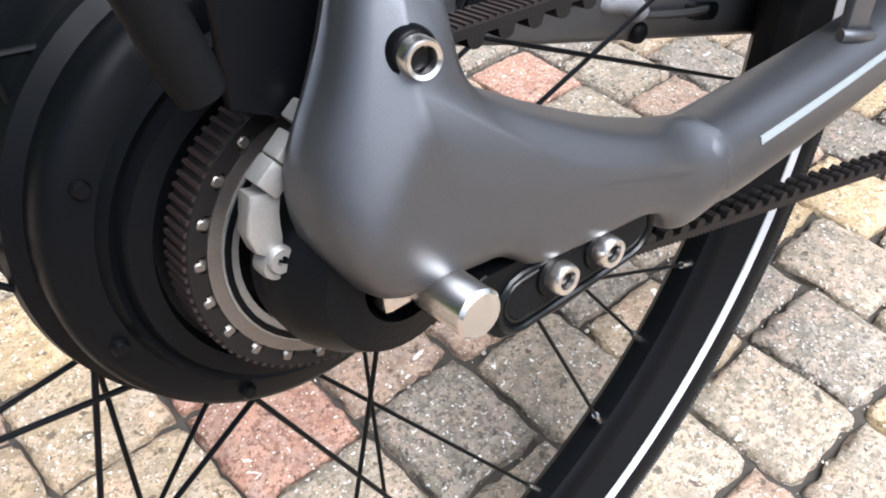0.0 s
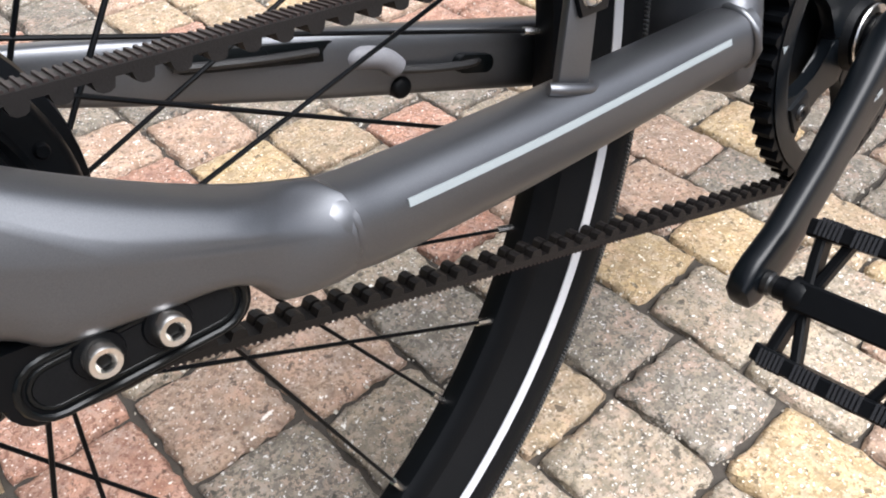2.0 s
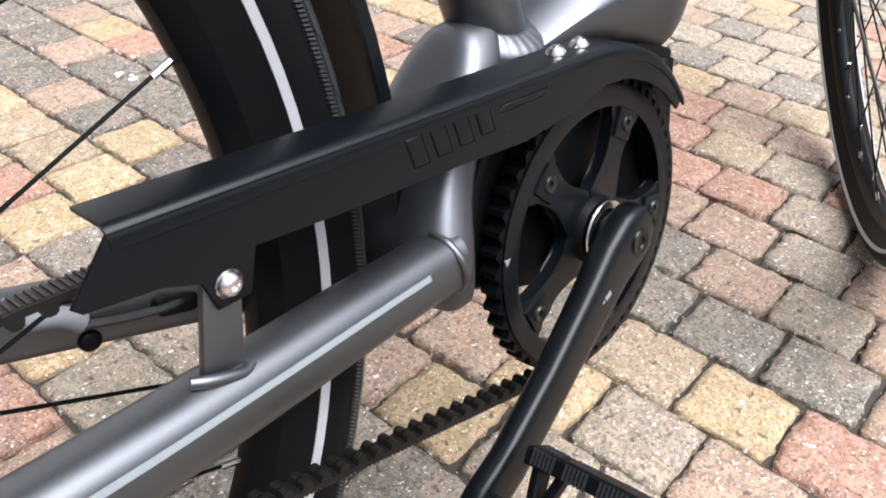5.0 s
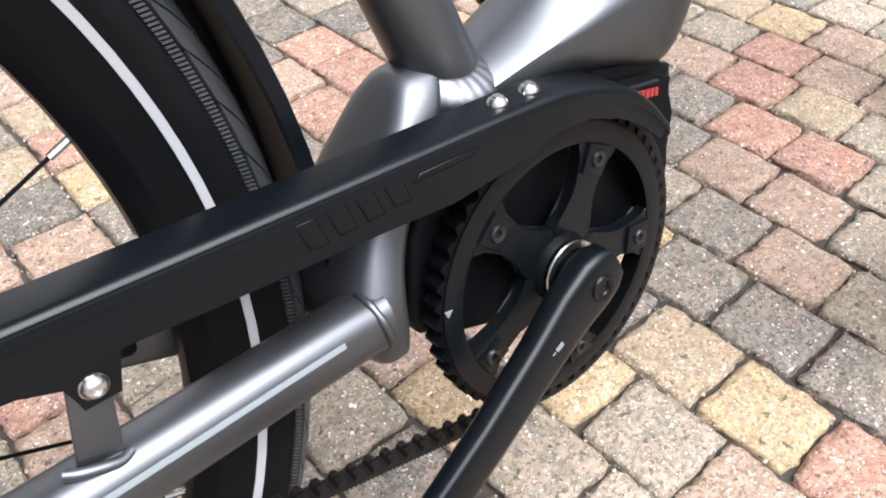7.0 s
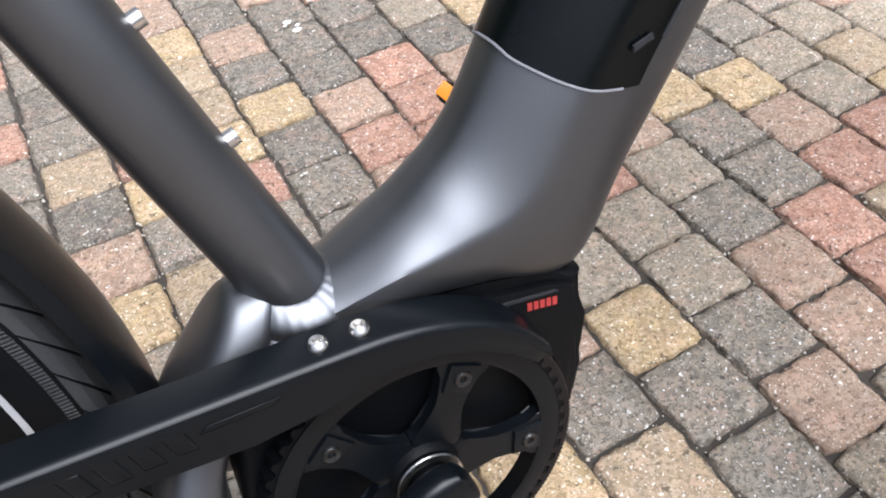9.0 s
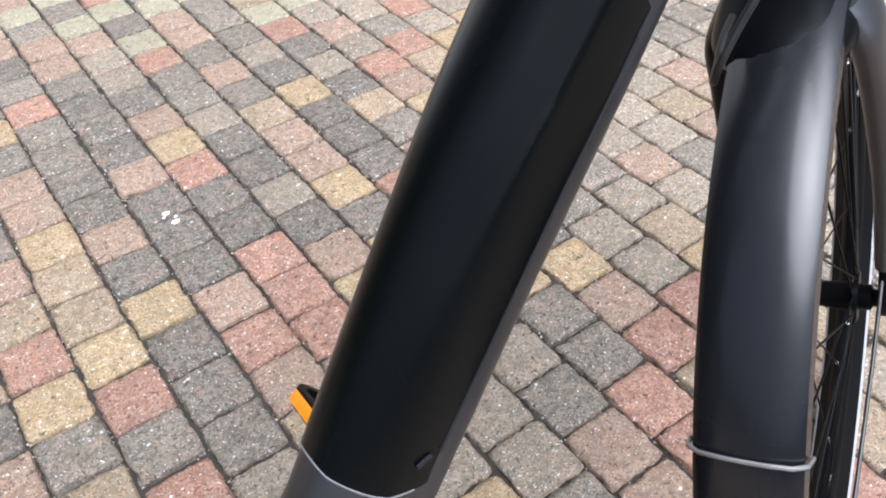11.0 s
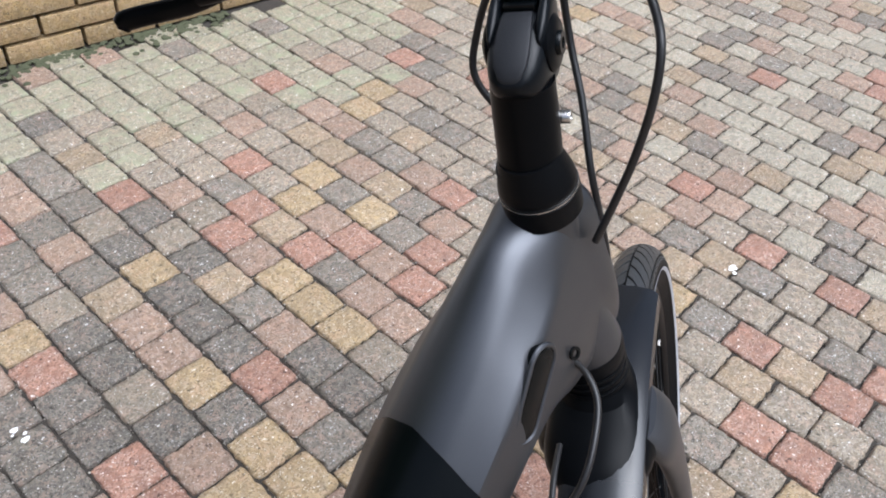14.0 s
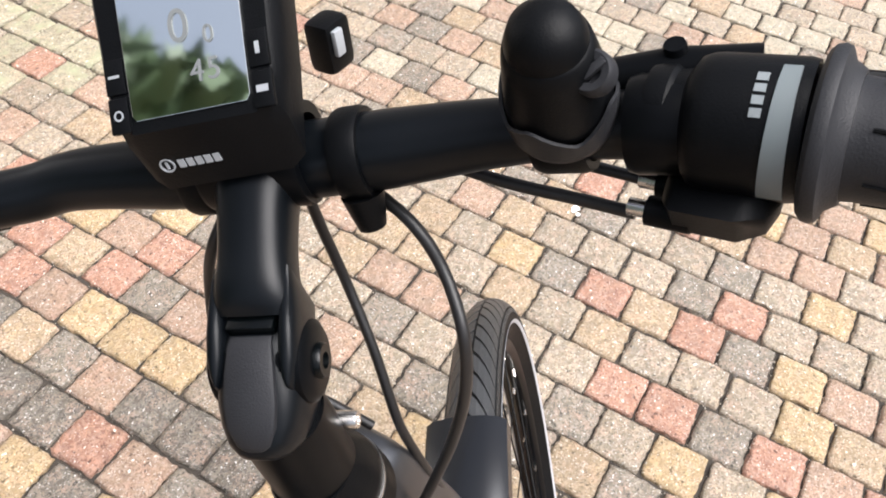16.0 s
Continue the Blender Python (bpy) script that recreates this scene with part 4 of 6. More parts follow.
# seat tube with bottle studs
foot, head = Vector((0.4645, 0, 0.400)), Vector((0.334, 0, 0.80))
seat_tube = part("seat_tube", tube([foot, head], 0.0206, 40), PAINT, bicycle, "matte graphite seat tube")
d = (head - foot).normalized()
fwd = Vector((d.z, 0, -d.x))
bead = []
for row, (h, r) in enumerate(((0.0050, 0.0204), (0.0036, 0.0220), (0.0012, 0.0246), (-0.0014, 0.0270), (-0.0042, 0.0290), (-0.0075, 0.0302), (-0.0140, 0.0304))):
    ring_pts = []
    for a in (2 * math.pi * n / 180 for n in range(180)):
        rr = r + (0.00016 * math.sin(30 * a + 0.7 * row) if 0 < row < 6 else 0.0)
        ring_pts.append(foot + d * (h + 0.0095 - 0.0080 * math.cos(a) - 0.0075 * math.sin(a) ** 2) + fwd * rr * math.cos(a) + Vector((0, rr * math.sin(a), 0)))
    bead.append(ring_pts)
part("seat_tube_weld", loft(bead), PAINT, seat_tube, "rippled weld bead", sharp=60)
part("seat_tube_socket", lathe([(0.0290, -0.048), (0.0288, -0.026), (0.0276, -0.016), (0.0250, -0.009), (0.0206, -0.005)], 48, Matrix.Translation(foot) @ d.to_track_quat("Z", "Y").to_matrix().to_4x4()), PAINT, seat_tube, "flared socket at the foot of the seat tube")
for x, z in ((0.4664, 0.4911), (0.4468, 0.551)):
    fwd = Vector((d.z, 0, -d.x))
    p = foot + d * (Vector((x, 0, z)) - foot).dot(d) + fwd * 0.0185
    part("bottle_stud", rod(p, p + fwd * 0.007, 0.0042, 16), STEEL, seat_tube, "bright bottle cage stud")
pst = foot + d * 0.035 + Vector((d.z, 0, -d.x)) * 0.0193
part("tube_sticker", block(0, 0, 0, 0.0006, 0.012, 0.022, 0.0, Matrix.Translation(pst) @ Matrix.Rotation(radians(-18), 4, "Y")), DECAL, seat_tube, "small pale sticker")

# ----- steered parts: f ahead, l left, a up along the steering axis, the wheel turned to the left -----
STEER = Matrix.Translation((0.989, -0.002, 0.705)) @ Matrix.Rotation(radians(-13), 4, "Y") @ Matrix.Rotation(radians(30.5), 4, "Z")
BAR = Matrix.Translation((0.989, -0.002, 0.705)) @ Matrix.Rotation(radians(-13), 4, "Y") @ Matrix.Rotation(radians(26), 4, "Z")
BAR2 = BAR @ Matrix.Translation((0.0655, 0, 0.351)) @ Matrix.Rotation(radians(-2), 4, "X") @ Matrix.Translation((-0.0655, 0, -0.356))  # the bar sits a little askew in its clamp
HEAD = Matrix.Translation((0.989, -0.002, 0.705)) @ Matrix.Rotation(radians(-18.7), 4, "Y")
FA = (0.028, -0.011, -0.374)  # front axle
front_hub = lathe([(0.0, 0.056), (0.0085, 0.056), (0.0085, 0.046), (0.0125, 0.044), (0.0125, 0.034), (0.024, 0.033), (0.0245, 0.029), (0.0145, 0.026), (0.0125, 0.0), (0.0145, -0.026), (0.0245, -0.029), (0.024, -0.033), (0.0125, -0.034), (0.0125, -0.044), (0.0085, -0.046), (0.0085, -0.056), (0.0, -0.056)], 36, YY)
front = wheel("front_wheel", bicycle, STEER @ Matrix.Translation(FA) @ Matrix.Scale(0.975, 4), "front wheel with black rim turned to the left", front_hub, 0.0225, 0.0305)
part("hub_print", prism([(-0.004, 0), (-0.004, 0.022), (0.004, 0.022), (0.004, 0.0)], 0.0, 0.0003), PALE, front, "pale printed lettering bar on the hub", Matrix.Translation((-0.0090, 0.006, 0.0098)) @ Matrix.Rotation(radians(90), 4, "Z") @ Matrix.Rotation(radians(-42), 4, "X") @ Matrix.Rotation(radians(90), 4, "Y"))

# fork
crown = bmesh.new()
rings = []
for a, hl, hf, f in ((0.002, 0.029, 0.029, 0.0), (-0.008, 0.031, 0.033, -0.002), (-0.014, 0.034, 0.043, -0.013), (-0.021, 0.038, 0.053, -0.022), (-0.029, 0.042, 0.060, -0.030), (-0.037, 0.045, 0.061, -0.034), (-0.044, 0.0455, 0.058, -0.034), (-0.049, 0.0445, 0.052, -0.032)):
    rings.append([(f + hf * math.copysign(abs(math.sin(t)) ** 0.85, math.sin(t)), hl * math.copysign(abs(math.cos(t)) ** 0.85, math.cos(t)) + min(0.0, 0.13 * a), a) for t in (2 * math.pi * j / 32 for j in range(32))])
loft(rings, bm=crown)
fork = part("fork", crown, SATIN, bicycle, "black fork with flared crown", STEER)
for s in (1, -1):
    st = [((-0.016, s * 0.034, -0.028), 0.010, 0.028), ((-0.014, s * 0.039, -0.04), 0.0122, 0.030), ((-0.012, s * 0.0465, -0.06), 0.0120, 0.030), ((-0.004, s * 0.0505, -0.10), 0.0110, 0.022), ((0.006, s * 0.0545, -0.16), 0.0098, 0.0155), ((0.016, s * 0.0575, -0.23), 0.0088, 0.0135), ((0.022, s * 0.0575, -0.30), 0.0078, 0.0115), ((0.025, s * 0.0575, -0.325), 0.0072, 0.0105)]
    pos = spline([p for p, _, _ in st], 4)
    siz = spline([(i, a, b) for i, (_, a, b) in enumerate(st)], 4)
    rr = [[(p.x + q.z * math.copysign(abs(math.sin(t)) ** 0.8, math.sin(t)), p.y - 0.006 + q.y * math.copysign(abs(math.cos(t)) ** 0.8, math.cos(t)), p.z) for t in (2 * math.pi * j / 24 for j in range(24))] for p, q in zip(pos, siz)]
    part("fork_leg", loft(rr), PAINT if s < 0 else SATIN, fork, "dark tapered fork leg")
    y = s * 0.056 - 0.008
    part("fork_dropout", prism([(0.016, -0.322), (0.034, -0.322), (0.037, -0.36), (0.04, -0.384), (0.034, -0.392), (0.022, -0.392), (0.016, -0.38), (0.018, -0.355)], y - 0.004, y + 0.004, 0.0012), SATIN, fork)
    part("axle_end", lathe([(0.0, 0.012), (0.0065, 0.012), (0.0078, 0.010), (0.0078, 0.0), (0.0095, -0.001), (0.0095, -0.004)], 20, Matrix.Translation((FA[0], y + s * 0.006, FA[2])) @ (Matrix.Rotation(radians(-90 * s), 4, "X"))), SATIN, fork, "black front axle end")
    part("stay_bolt", lathe([(0.0, 0.005), (0.0035, 0.005), (0.004, 0.004), (0.004, 0.0), (0.0058, 0.0), (0.0058, -0.002)], 18, Matrix.Translation((0.020, y + s * 0.005, -0.317)) @ Matrix.Rotation(radians(-90 * s), 4, "X")), STEEL, fork, "bright mudguard stay bolt")

ff = fender("front_fender", bicycle, STEER @ Matrix.Translation(FA), 0.3655, 0.034, 76, 205, "satin black front mudguard", 0.02)
for s in (1, -1):
    part("fender_stay", tube(spline([(-0.004, s * 0.052, 0.037), (-0.1, s * 0.05, 0.0), (-0.25, s * 0.044, -0.06), (-0.335, s * 0.036, -0.10), (-0.352, s * 0.030, -0.110), (-0.3565, s * 0.018, -0.1125), (-0.3575, 0.0, -0.113)], 6), 0.0018, 8), CABLE, ff, "thin dark wire mudguard stay")
rs = bmesh.new()
HOOP = 148.5
tube([((0.3675 + u) * math.cos(radians(HOOP)), v, (0.3675 + u) * math.sin(radians(HOOP))) for v, u in ((-0.036, -0.02), (-0.0345, -0.008), (-0.027, -0.002), (-0.013, 0.0), (0.0, 0.0005), (0.013, 0.0), (0.027, -0.002), (0.0345, -0.008), (0.036, -0.02))], 0.0016, 8, rs)
part("stay_hoop", rs, CAST, ff, "wire hoop over the mudguard")

# head tube, seals and headset
ht = part("head_tube", lathe([(0.0, 0.046), (0.0292, 0.046), (0.0298, 0.049), (0.0264, 0.07), (0.0222, 0.11), (0.0216, 0.15), (0.0218, 0.182), (0.0218, 0.205), (0.0, 0.206)], 44, HEAD), PAINT, bicycle, "graphite head tube")
part("headset_cup", lathe([(0.02, 0.030), (0.0296, 0.030), (0.0302, 0.034), (0.0302, 0.043), (0.0297, 0.046), (0.02, 0.046)], 44, HEAD, True), PLASTIC, ht, "black lower headset cup")
for a in (-0.009, 0.0005, 0.0105, 0.0205):
    part("seal_ring", lathe([(0.024, a), (0.0292, a + 0.001), (0.0298, a + 0.0035), (0.0290, a + 0.006), (0.024, a + 0.007)], 44, HEAD, True), PLASTIC, ht, "ribbed black headset seal")
UP = HEAD @ Matrix.Translation((0, -0.002, 0.0135)) @ Matrix.Diagonal((0.92, 0.92, 1, 1))
collar = part("headset_collar", lathe([(0.0, 0.188), (0.0280, 0.188), (0.0287, 0.200), (0.0287, 0.2055), (0.0276, 0.2065), (0.0276, 0.2085), (0.0282, 0.2095), (0.0276, 0.214), (0.0250, 0.224), (0.0222, 0.232), (0.0212, 0.235), (0.0, 0.2355)], 48, UP), PLASTIC, bicycle, "conical black headset collar")
part("collar_ring", lathe([(0.0274, 0.2068), (0.0287, 0.2069), (0.0287, 0.2077), (0.0274, 0.2078)], 48, UP, True), STEEL, collar, "thin bright ring")

# adjustable stem: lower post, hinge, upper arm
OFF = Matrix.Translation((0, 0.006, 0))
SM = BAR @ OFF
P0, P1 = HEAD @ Vector((0, 0, 0.232)), SM @ Vector((-0.018, 0, 0.297))
post = part("stem_post", tube([P0, P0.lerp(P1, 0.3), P0.lerp(P1, 0.7), P1], [0.0208, 0.0203, 0.0200, 0.0192], 36), SATIN, bicycle, "black adjustable stem post")
part("stem_ring", lathe([(0.0205, 0.2392), (0.0217, 0.2392), (0.0217, 0.2400), (0.0205, 0.2400)], 40, HEAD, True), GRIP, post)
hinge = lathe([(0.0, 0.0135), (0.0155, 0.0135), (0.0175, 0.0115), (0.0175, -0.0115), (0.0155, -0.0135), (0.0, -0.0135)], 36, SM @ Matrix.Translation((-0.004, 0, 0.312)) @ TO_Y)
part("hinge_barrel", hinge, SATIN, post)
arm_st = [((0.008, 0.3295), 0.0178, 0.0105), ((0.015, 0.3345), 0.0165, 0.0135), ((0.028, 0.341), 0.0148, 0.0140), ((0.046, 0.350), 0.0155, 0.0150), ((0.056, 0.354), 0.019, 0.0165)]
pos = spline([(f, 0, a) for (f, a), _, _ in arm_st], 5)
siz = spline([(i, w, h) for i, (_, w, h) in enumerate(arm_st)], 5)
rr = []
for k, (p, q) in enumerate(zip(pos, siz)):
    d = (pos[min(k + 1, len(pos) - 1)] - pos[max(k - 1, 0)]).normalized()
    n = Vector((-d.z, 0, d.x))
    rr.append([p + n * q.z * math.copysign(abs(math.sin(t)) ** 0.75, math.sin(t)) + Vector((0, 1, 0)) * q.y * math.copysign(abs(math.cos(t)) ** 0.75, math.cos(t)) for t in (2 * math.pi * j / 28 for j in range(28))])
arm = part("stem_arm", loft(rr), COATED, post, "satin black stem arm", SM)
arm.parent = bicycle
part("clamp", lathe([(0.0159, -0.021), (0.0205, -0.021), (0.0212, -0.019), (0.0212, 0.019), (0.0205, 0.021), (0.0159, 0.021)], 40, Matrix.Translation((0.0655, 0, 0.356)) @ TO_Y, True), SATIN, arm, "bar clamp")
for s in (1, -1):
    part("hinge_cheek", lathe([(0.0, 0.0045), (0.0135, 0.0045), (0.0165, 0.0025), (0.0168, 0.0), (0.0168, -0.004), (0.0, -0.004)], 32, Matrix.Translation((-0.004, s * 0.016, 0.312)) @ Matrix.Rotation(radians(-90 * s), 4, "X")), SATIN, arm)
    part("hinge_bolt", lathe([(0.0, 0.004), (0.003, 0.004), (0.0035, 0.0068), (0.0065, 0.0068), (0.0072, 0.0058), (0.0072, 0.003)], 24, Matrix.Translation((-0.004, s * 0.0165, 0.312)) @ Matrix.Rotation(radians(-90 * s), 4, "X")), GLOSSY, arm, "black socket bolt")
# two ears run down from the arm on either side of the gap
    ear = []
    for f, up_, w in ((0.020, 0.3445, 0.0010), (0.014, 0.3432, 0.0030), (0.006, 0.3400, 0.0038), (-0.003, 0.3362, 0.0040), (-0.011, 0.3315, 0.0038), (-0.017, 0.3270, 0.0024), (-0.020, 0.3235, 0.0008)):
        lo_ = 0.312
        ear.append([(f, s * 0.0146 + w * math.copysign(abs(math.cos(t)) ** 0.7, math.cos(t)), (up_ + lo_) / 2 + (up_ - lo_) / 2 * math.copysign(abs(math.sin(t)) ** 0.7, math.sin(t))) for t in (2 * math.pi * j / 20 for j in range(20))])
    part("hinge_ear", loft(ear), COATED, arm, "rounded black ear of the stem arm")
# rubber tongue over the hinge, with the shadow gap above it
lobe = [(0.0175, 0.308, 0.306, 0.008), (0.0160, 0.318, 0.294, 0.0150), (0.0110, 0.3275, 0.285, 0.0175), (0.0030, 0.3315, 0.281, 0.0180), (-0.006, 0.3315, 0.282, 0.0180), (-0.016, 0.3265, 0.285, 0.0178), (-0.024, 0.3220, 0.288, 0.0170), (-0.031, 0.3170, 0.292, 0.0150), (-0.037, 0.3120, 0.297, 0.0118), (-0.0405, 0.3085, 0.301, 0.0075), (-0.0415, 0.3060, 0.304, 0.003)]
rr = []
for f, up_, lo_, w in lobe:
    mid_, h_ = (up_ + lo_) / 2, (up_ - lo_) / 2
    rr.append([(f, w * math.copysign(abs(math.cos(t)) ** 0.6, math.cos(t)), mid_ + h_ * math.copysign(abs(math.sin(t)) ** 0.6, math.sin(t))) for t in (2 * math.pi * j / 28 for j in range(28))])
part("hinge_lobe", loft(rr), COATED, arm, "rounded black hinge body")
cap_st = []
for f, a_, w, lift in ((-0.0035, 0.3318, 0.0088, 0.0006), (-0.0075, 0.3308, 0.0092, 0.0018), (-0.016, 0.3265, 0.0102, 0.0022), (-0.026, 0.3208, 0.0108, 0.0022), (-0.0335, 0.3152, 0.0098, 0.002), (-0.0385, 0.3100, 0.0068, 0.0016), (-0.0405, 0.3068, 0.002, 0.0006)):
    o = Vector((-0.5, 0, 0.86))
    base = Vector((f, 0, a_))
    cap_st.append([base - o * 0.003 + Vector((0, w, 0)), base + o * lift * 0.6 + Vector((0, w * 0.96, 0)), base + o * lift + Vector((0, w * 0.8, 0)), base + o * lift * 1.1, base + o * lift + Vector((0, -w * 0.8, 0)), base + o * lift * 0.6 + Vector((0, -w * 0.96, 0)), base - o * 0.003 + Vector((0, -w, 0))])
part("hinge_cap", loft(cap_st), GRIP, arm, "dark grey rubber hinge cap", sharp=50)
# the gap's shadow is drawn as a black block above the cap
part("hinge_gap", block(0.0015, 0, 0.3325, 0.008, 0.0195, 0.0065, 0.0015, None), GLOSSY, arm, "black block for the shadow in the gap above the cap")
part("post_bolt", lathe([(0.0, 0.009), (0.0018, 0.009), (0.0022, 0.0105), (0.0038, 0.0105), (0.0042, 0.0095), (0.0042, -0.004)], 18, SM @ Matrix.Translation((-0.008, -0.012, 0.2635)) @ TO_Y), STEEL, post, "bright clamp bolt")

# handlebar
bar_pts = [(-0.03, 0.36, 0.374), (0.006, 0.27, 0.373), (0.041, 0.19, 0.371), (0.055, 0.14, 0.367), (0.064, 0.09, 0.361), (0.0655, 0.04, 0.357), (0.0655, 0.0, 0.356)]
bar_pts += [(f, -l, a) for f, l, a in reversed(bar_pts[:-1])]
# the left half is bent a little differently
bar_pts[:4] = [BAR2.inverted() @ Vector(p) for p in ((0.755, 0.330, 1.035), (0.795, 0.285, 1.038), (0.832, 0.237, 1.041), (0.862, 0.204, 1.043), (0.887, 0.1607, 1.0458), (0.912, 0.127, 1.0488))]
bp = spline(bar_pts, 6)
brad = [0.0158 if abs(p.y) < 0.045 else 0.0158 - 0.0036 * min(1.0, (abs(p.y) - 0.045) / 0.06) for p in bp]
handlebar = part("handlebar", tube(bp, brad, 28), COATED, bicycle, "satin black swept handlebar", BAR2)


def along_bar(l):
    """Place and outward direction on the right half of the bar at l metres to the right (negative l: left)."""
    for p, q in zip(bp, bp[1:]):
        if (p.y + l) * (q.y + l) <= 0:
            c = p.lerp(q, (p.y + l) / (p.y - q.y))
            d = (q - p).normalized()
            return c, d if l > 0 else -d
    return bp[-1], (bp[-1] - bp[-2]).normalized()


def on_bar(l):
    c, d = along_bar(l)
    n = Vector((0, 0, 1))
    n = (n - d * n.dot(d)).normalized()
    b = n.cross(d)
    return Matrix(((b.x, n.x, d.x, c.x), (b.y, n.y, d.y, c.y), (b.z, n.z, d.z, c.z), (0, 0, 0, 1)))


# right grip with gear barrel; z of its frame runs outwards, y up, x ahead for the right side
g = on_bar(0.198)
grip = part("right_grip", lathe([(0.0122, 0.0), (0.0225, 0.0), (0.0202, 0.004), (0.0194, 0.012), (0.0194, 0.05), (0.0200, 0.09), (0.0195, 0.125), (0.0, 0.128)], 36, BAR2 @ g), GRIP, bicycle, "dark grey ribbed rubber grip")
for k in range(7):
    a = 2 * math.pi * k / 7 + 0.35
    part("grip_groove", tube(spline([(0.0194 * math.cos(a + t * 0.35), 0.0194 * math.sin(a + t * 0.35), 0.014 + 0.09 * t) for t in (0, 0.25, 0.5, 0.75, 1)], 3), 0.0008, 6), RUBBER, grip, "", BAR2 @ g).parent = grip
part("grip_flange", lathe([(0.0125, -0.0032), (0.0262, -0.0032), (0.0280, -0.0016), (0.0284, 0.0006), (0.0276, 0.0026), (0.0238, 0.0042), (0.0212, 0.0080), (0.0125, 0.0080)], 40, BAR2 @ g, True), GRIP, grip, "round grip flange")
b = on_bar(0.189)
shifter = part("gear_shifter", lathe([(0.0124, -0.046), (0.0172, -0.046), (0.0178, -0.044), (0.0178, -0.0385), (0.0166, -0.037), (0.0170, -0.033), (0.0214, -0.030), (0.0226, -0.027), (0.0230, -0.024), (0.0234, 0.002), (0.0228, 0.005), (0.0124, 0.005)], 40, BAR2 @ b, True), PLASTIC, bicycle, "black twist gear shifter with grey band")
band = bmesh.new()
rows = []
for k in range(13):
    a = radians(78 + 122 * k / 12)
    rows.append([(r * math.cos(a), r * math.sin(a), z) for r, z in ((0.0228, -0.0044 - 0.0024 * k / 12), (0.0239, -0.0042 - 0.0024 * k / 12), (0.0239, 0.0014), (0.0228, 0.0016))])
loft(rows, bm=band)
part("shifter_band", band, BAND, shifter, "pale grey indicator band", BAR2 @ b)
pr = bmesh.new()
for k, (a0, a1) in enumerate(((88, 96), (99, 106), (109, 116), (119, 126))):
    rws = [[(r * math.cos(radians(a)), r * math.sin(radians(a)), z) for r, z in ((0.0226, -0.0112), (0.0236, -0.0108), (0.0236, -0.0074), (0.0226, -0.0072))] for a in (a0, (a0 + a1) / 2, a1)]
    loft(rws, bm=pr)
part("shifter_print", pr, DECAL, shifter, "pale printed maker's bars", BAR2 @ b)
sh = bmesh.new()
loft([[(-0.010 + x * 1.22 * s, -0.020 + y * 1.22 * s, z) for x, y in ((-0.016, 0.006), (-0.013, -0.007), (0.0, -0.011), (0.013, -0.008), (0.018, 0.004), (0.01, 0.012))] for z, s in ((-0.037, 0.7), (-0.033, 1.0), (-0.012, 1.05), (-0.003, 0.8), (0.0, 0.4))], bm=sh)
part("cable_box", sh, PLASTIC, shifter, "", BAR2 @ b, sharp=50)
for x, y in ((-0.022, -0.026), (-0.008, -0.0275)):
    part("cable_port", tube([(x, y, -0.0275), (x + 0.001, y, -0.0435)], 0.0056, 14), PLASTIC, shifter, "", BAR2 @ b)
    part("ferrule", tube([(x + 0.001, y, -0.0425), (x + 0.0015, y, -0.0505)], 0.0034, 12), STEEL, shifter, "bright cable ferrule", BAR2 @ b)
# right brake lever
m = BAR2 @ on_bar(0.150)
perch = part("brake_lever", lathe([(0.0122, -0.011), (0.0165, -0.011), (0.0175, -0.008), (0.0175, 0.008), (0.0165, 0.011), (0.0122, 0.011)], 32, m, True), SATIN, bicycle, "black hydraulic brake lever")
part("master_cylinder", tube([(0.018, 0.004, -0.024), (0.020, 0.004, 0.0), (0.022, 0.003, 0.03)], [0.0075, 0.0095, 0.0085], 18), SATIN, perch, "", m)
blade = [(0.024, -0.004, 0.024), (0.030, -0.012, 0.045), (0.033, -0.02, 0.075), (0.036, -0.026, 0.115), (0.042, -0.027, 0.125)]
part("lever_blade", tube(spline(blade, 5), 0.0042, 12, wide=1.6, side=(0, 1, 0)), SATIN, perch, "", m)
part("pivot_screw", lathe([(0.0, 0.003), (0.0038, 0.003), (0.0042, 0.002), (0.0042, -0.012)], 16, m @ Matrix.Translation((0.022, 0.013, 0.002)) @ Matrix.Rotation(radians(-90), 4, "X")), SATIN, perch, "black pivot screw")
# left brake lever: clamp, cylinder under the bar, long blade below the grip
m = BAR2 @ on_bar(-0.188)
perch = part("brake_lever", lathe([(0.0122, -0.012), (0.0170, -0.012), (0.0180, -0.009), (0.0180, 0.009), (0.0170, 0.012), (0.0122, 0.012)], 32, m, True), SATIN, bicycle, "black hydraulic brake lever with a silver screw")
part("master_cylinder", tube([(0.858, 0.216, 1.0275), (0.866, 0.208, 1.030), (0.880, 0.190, 1.0315), (0.903, 0.158, 1.0310), (0.909, 0.150, 1.0310)], [0.0075, 0.0098, 0.0090, 0.0085, 0.0070], 18), SATIN, perch)
part("lever_body", tube(spline([(0.868, 0.196, 1.030), (0.857, 0.207, 1.026), (0.847, 0.222, 1.0195), (0.838, 0.238, 1.0135)], 4), [0.0095, 0.0105, 0.0105, 0.0105, 0.0105, 0.0100, 0.0095, 0.0090, 0.0085, 0.0080, 0.0075, 0.0070, 0.0065], 16), SATIN, perch)
part("lever_blade", tube(spline([(0.846, 0.224, 1.0180), (0.836, 0.248, 1.0080), (0.825, 0.272, 1.0010), (0.812, 0.290, 0.9965), (0.806, 0.299, 0.9935), (0.8045, 0.302, 0.9905)], 5), 0.0046, 12, wide=1.7, side=(0, 0, 1)), SATIN, perch)
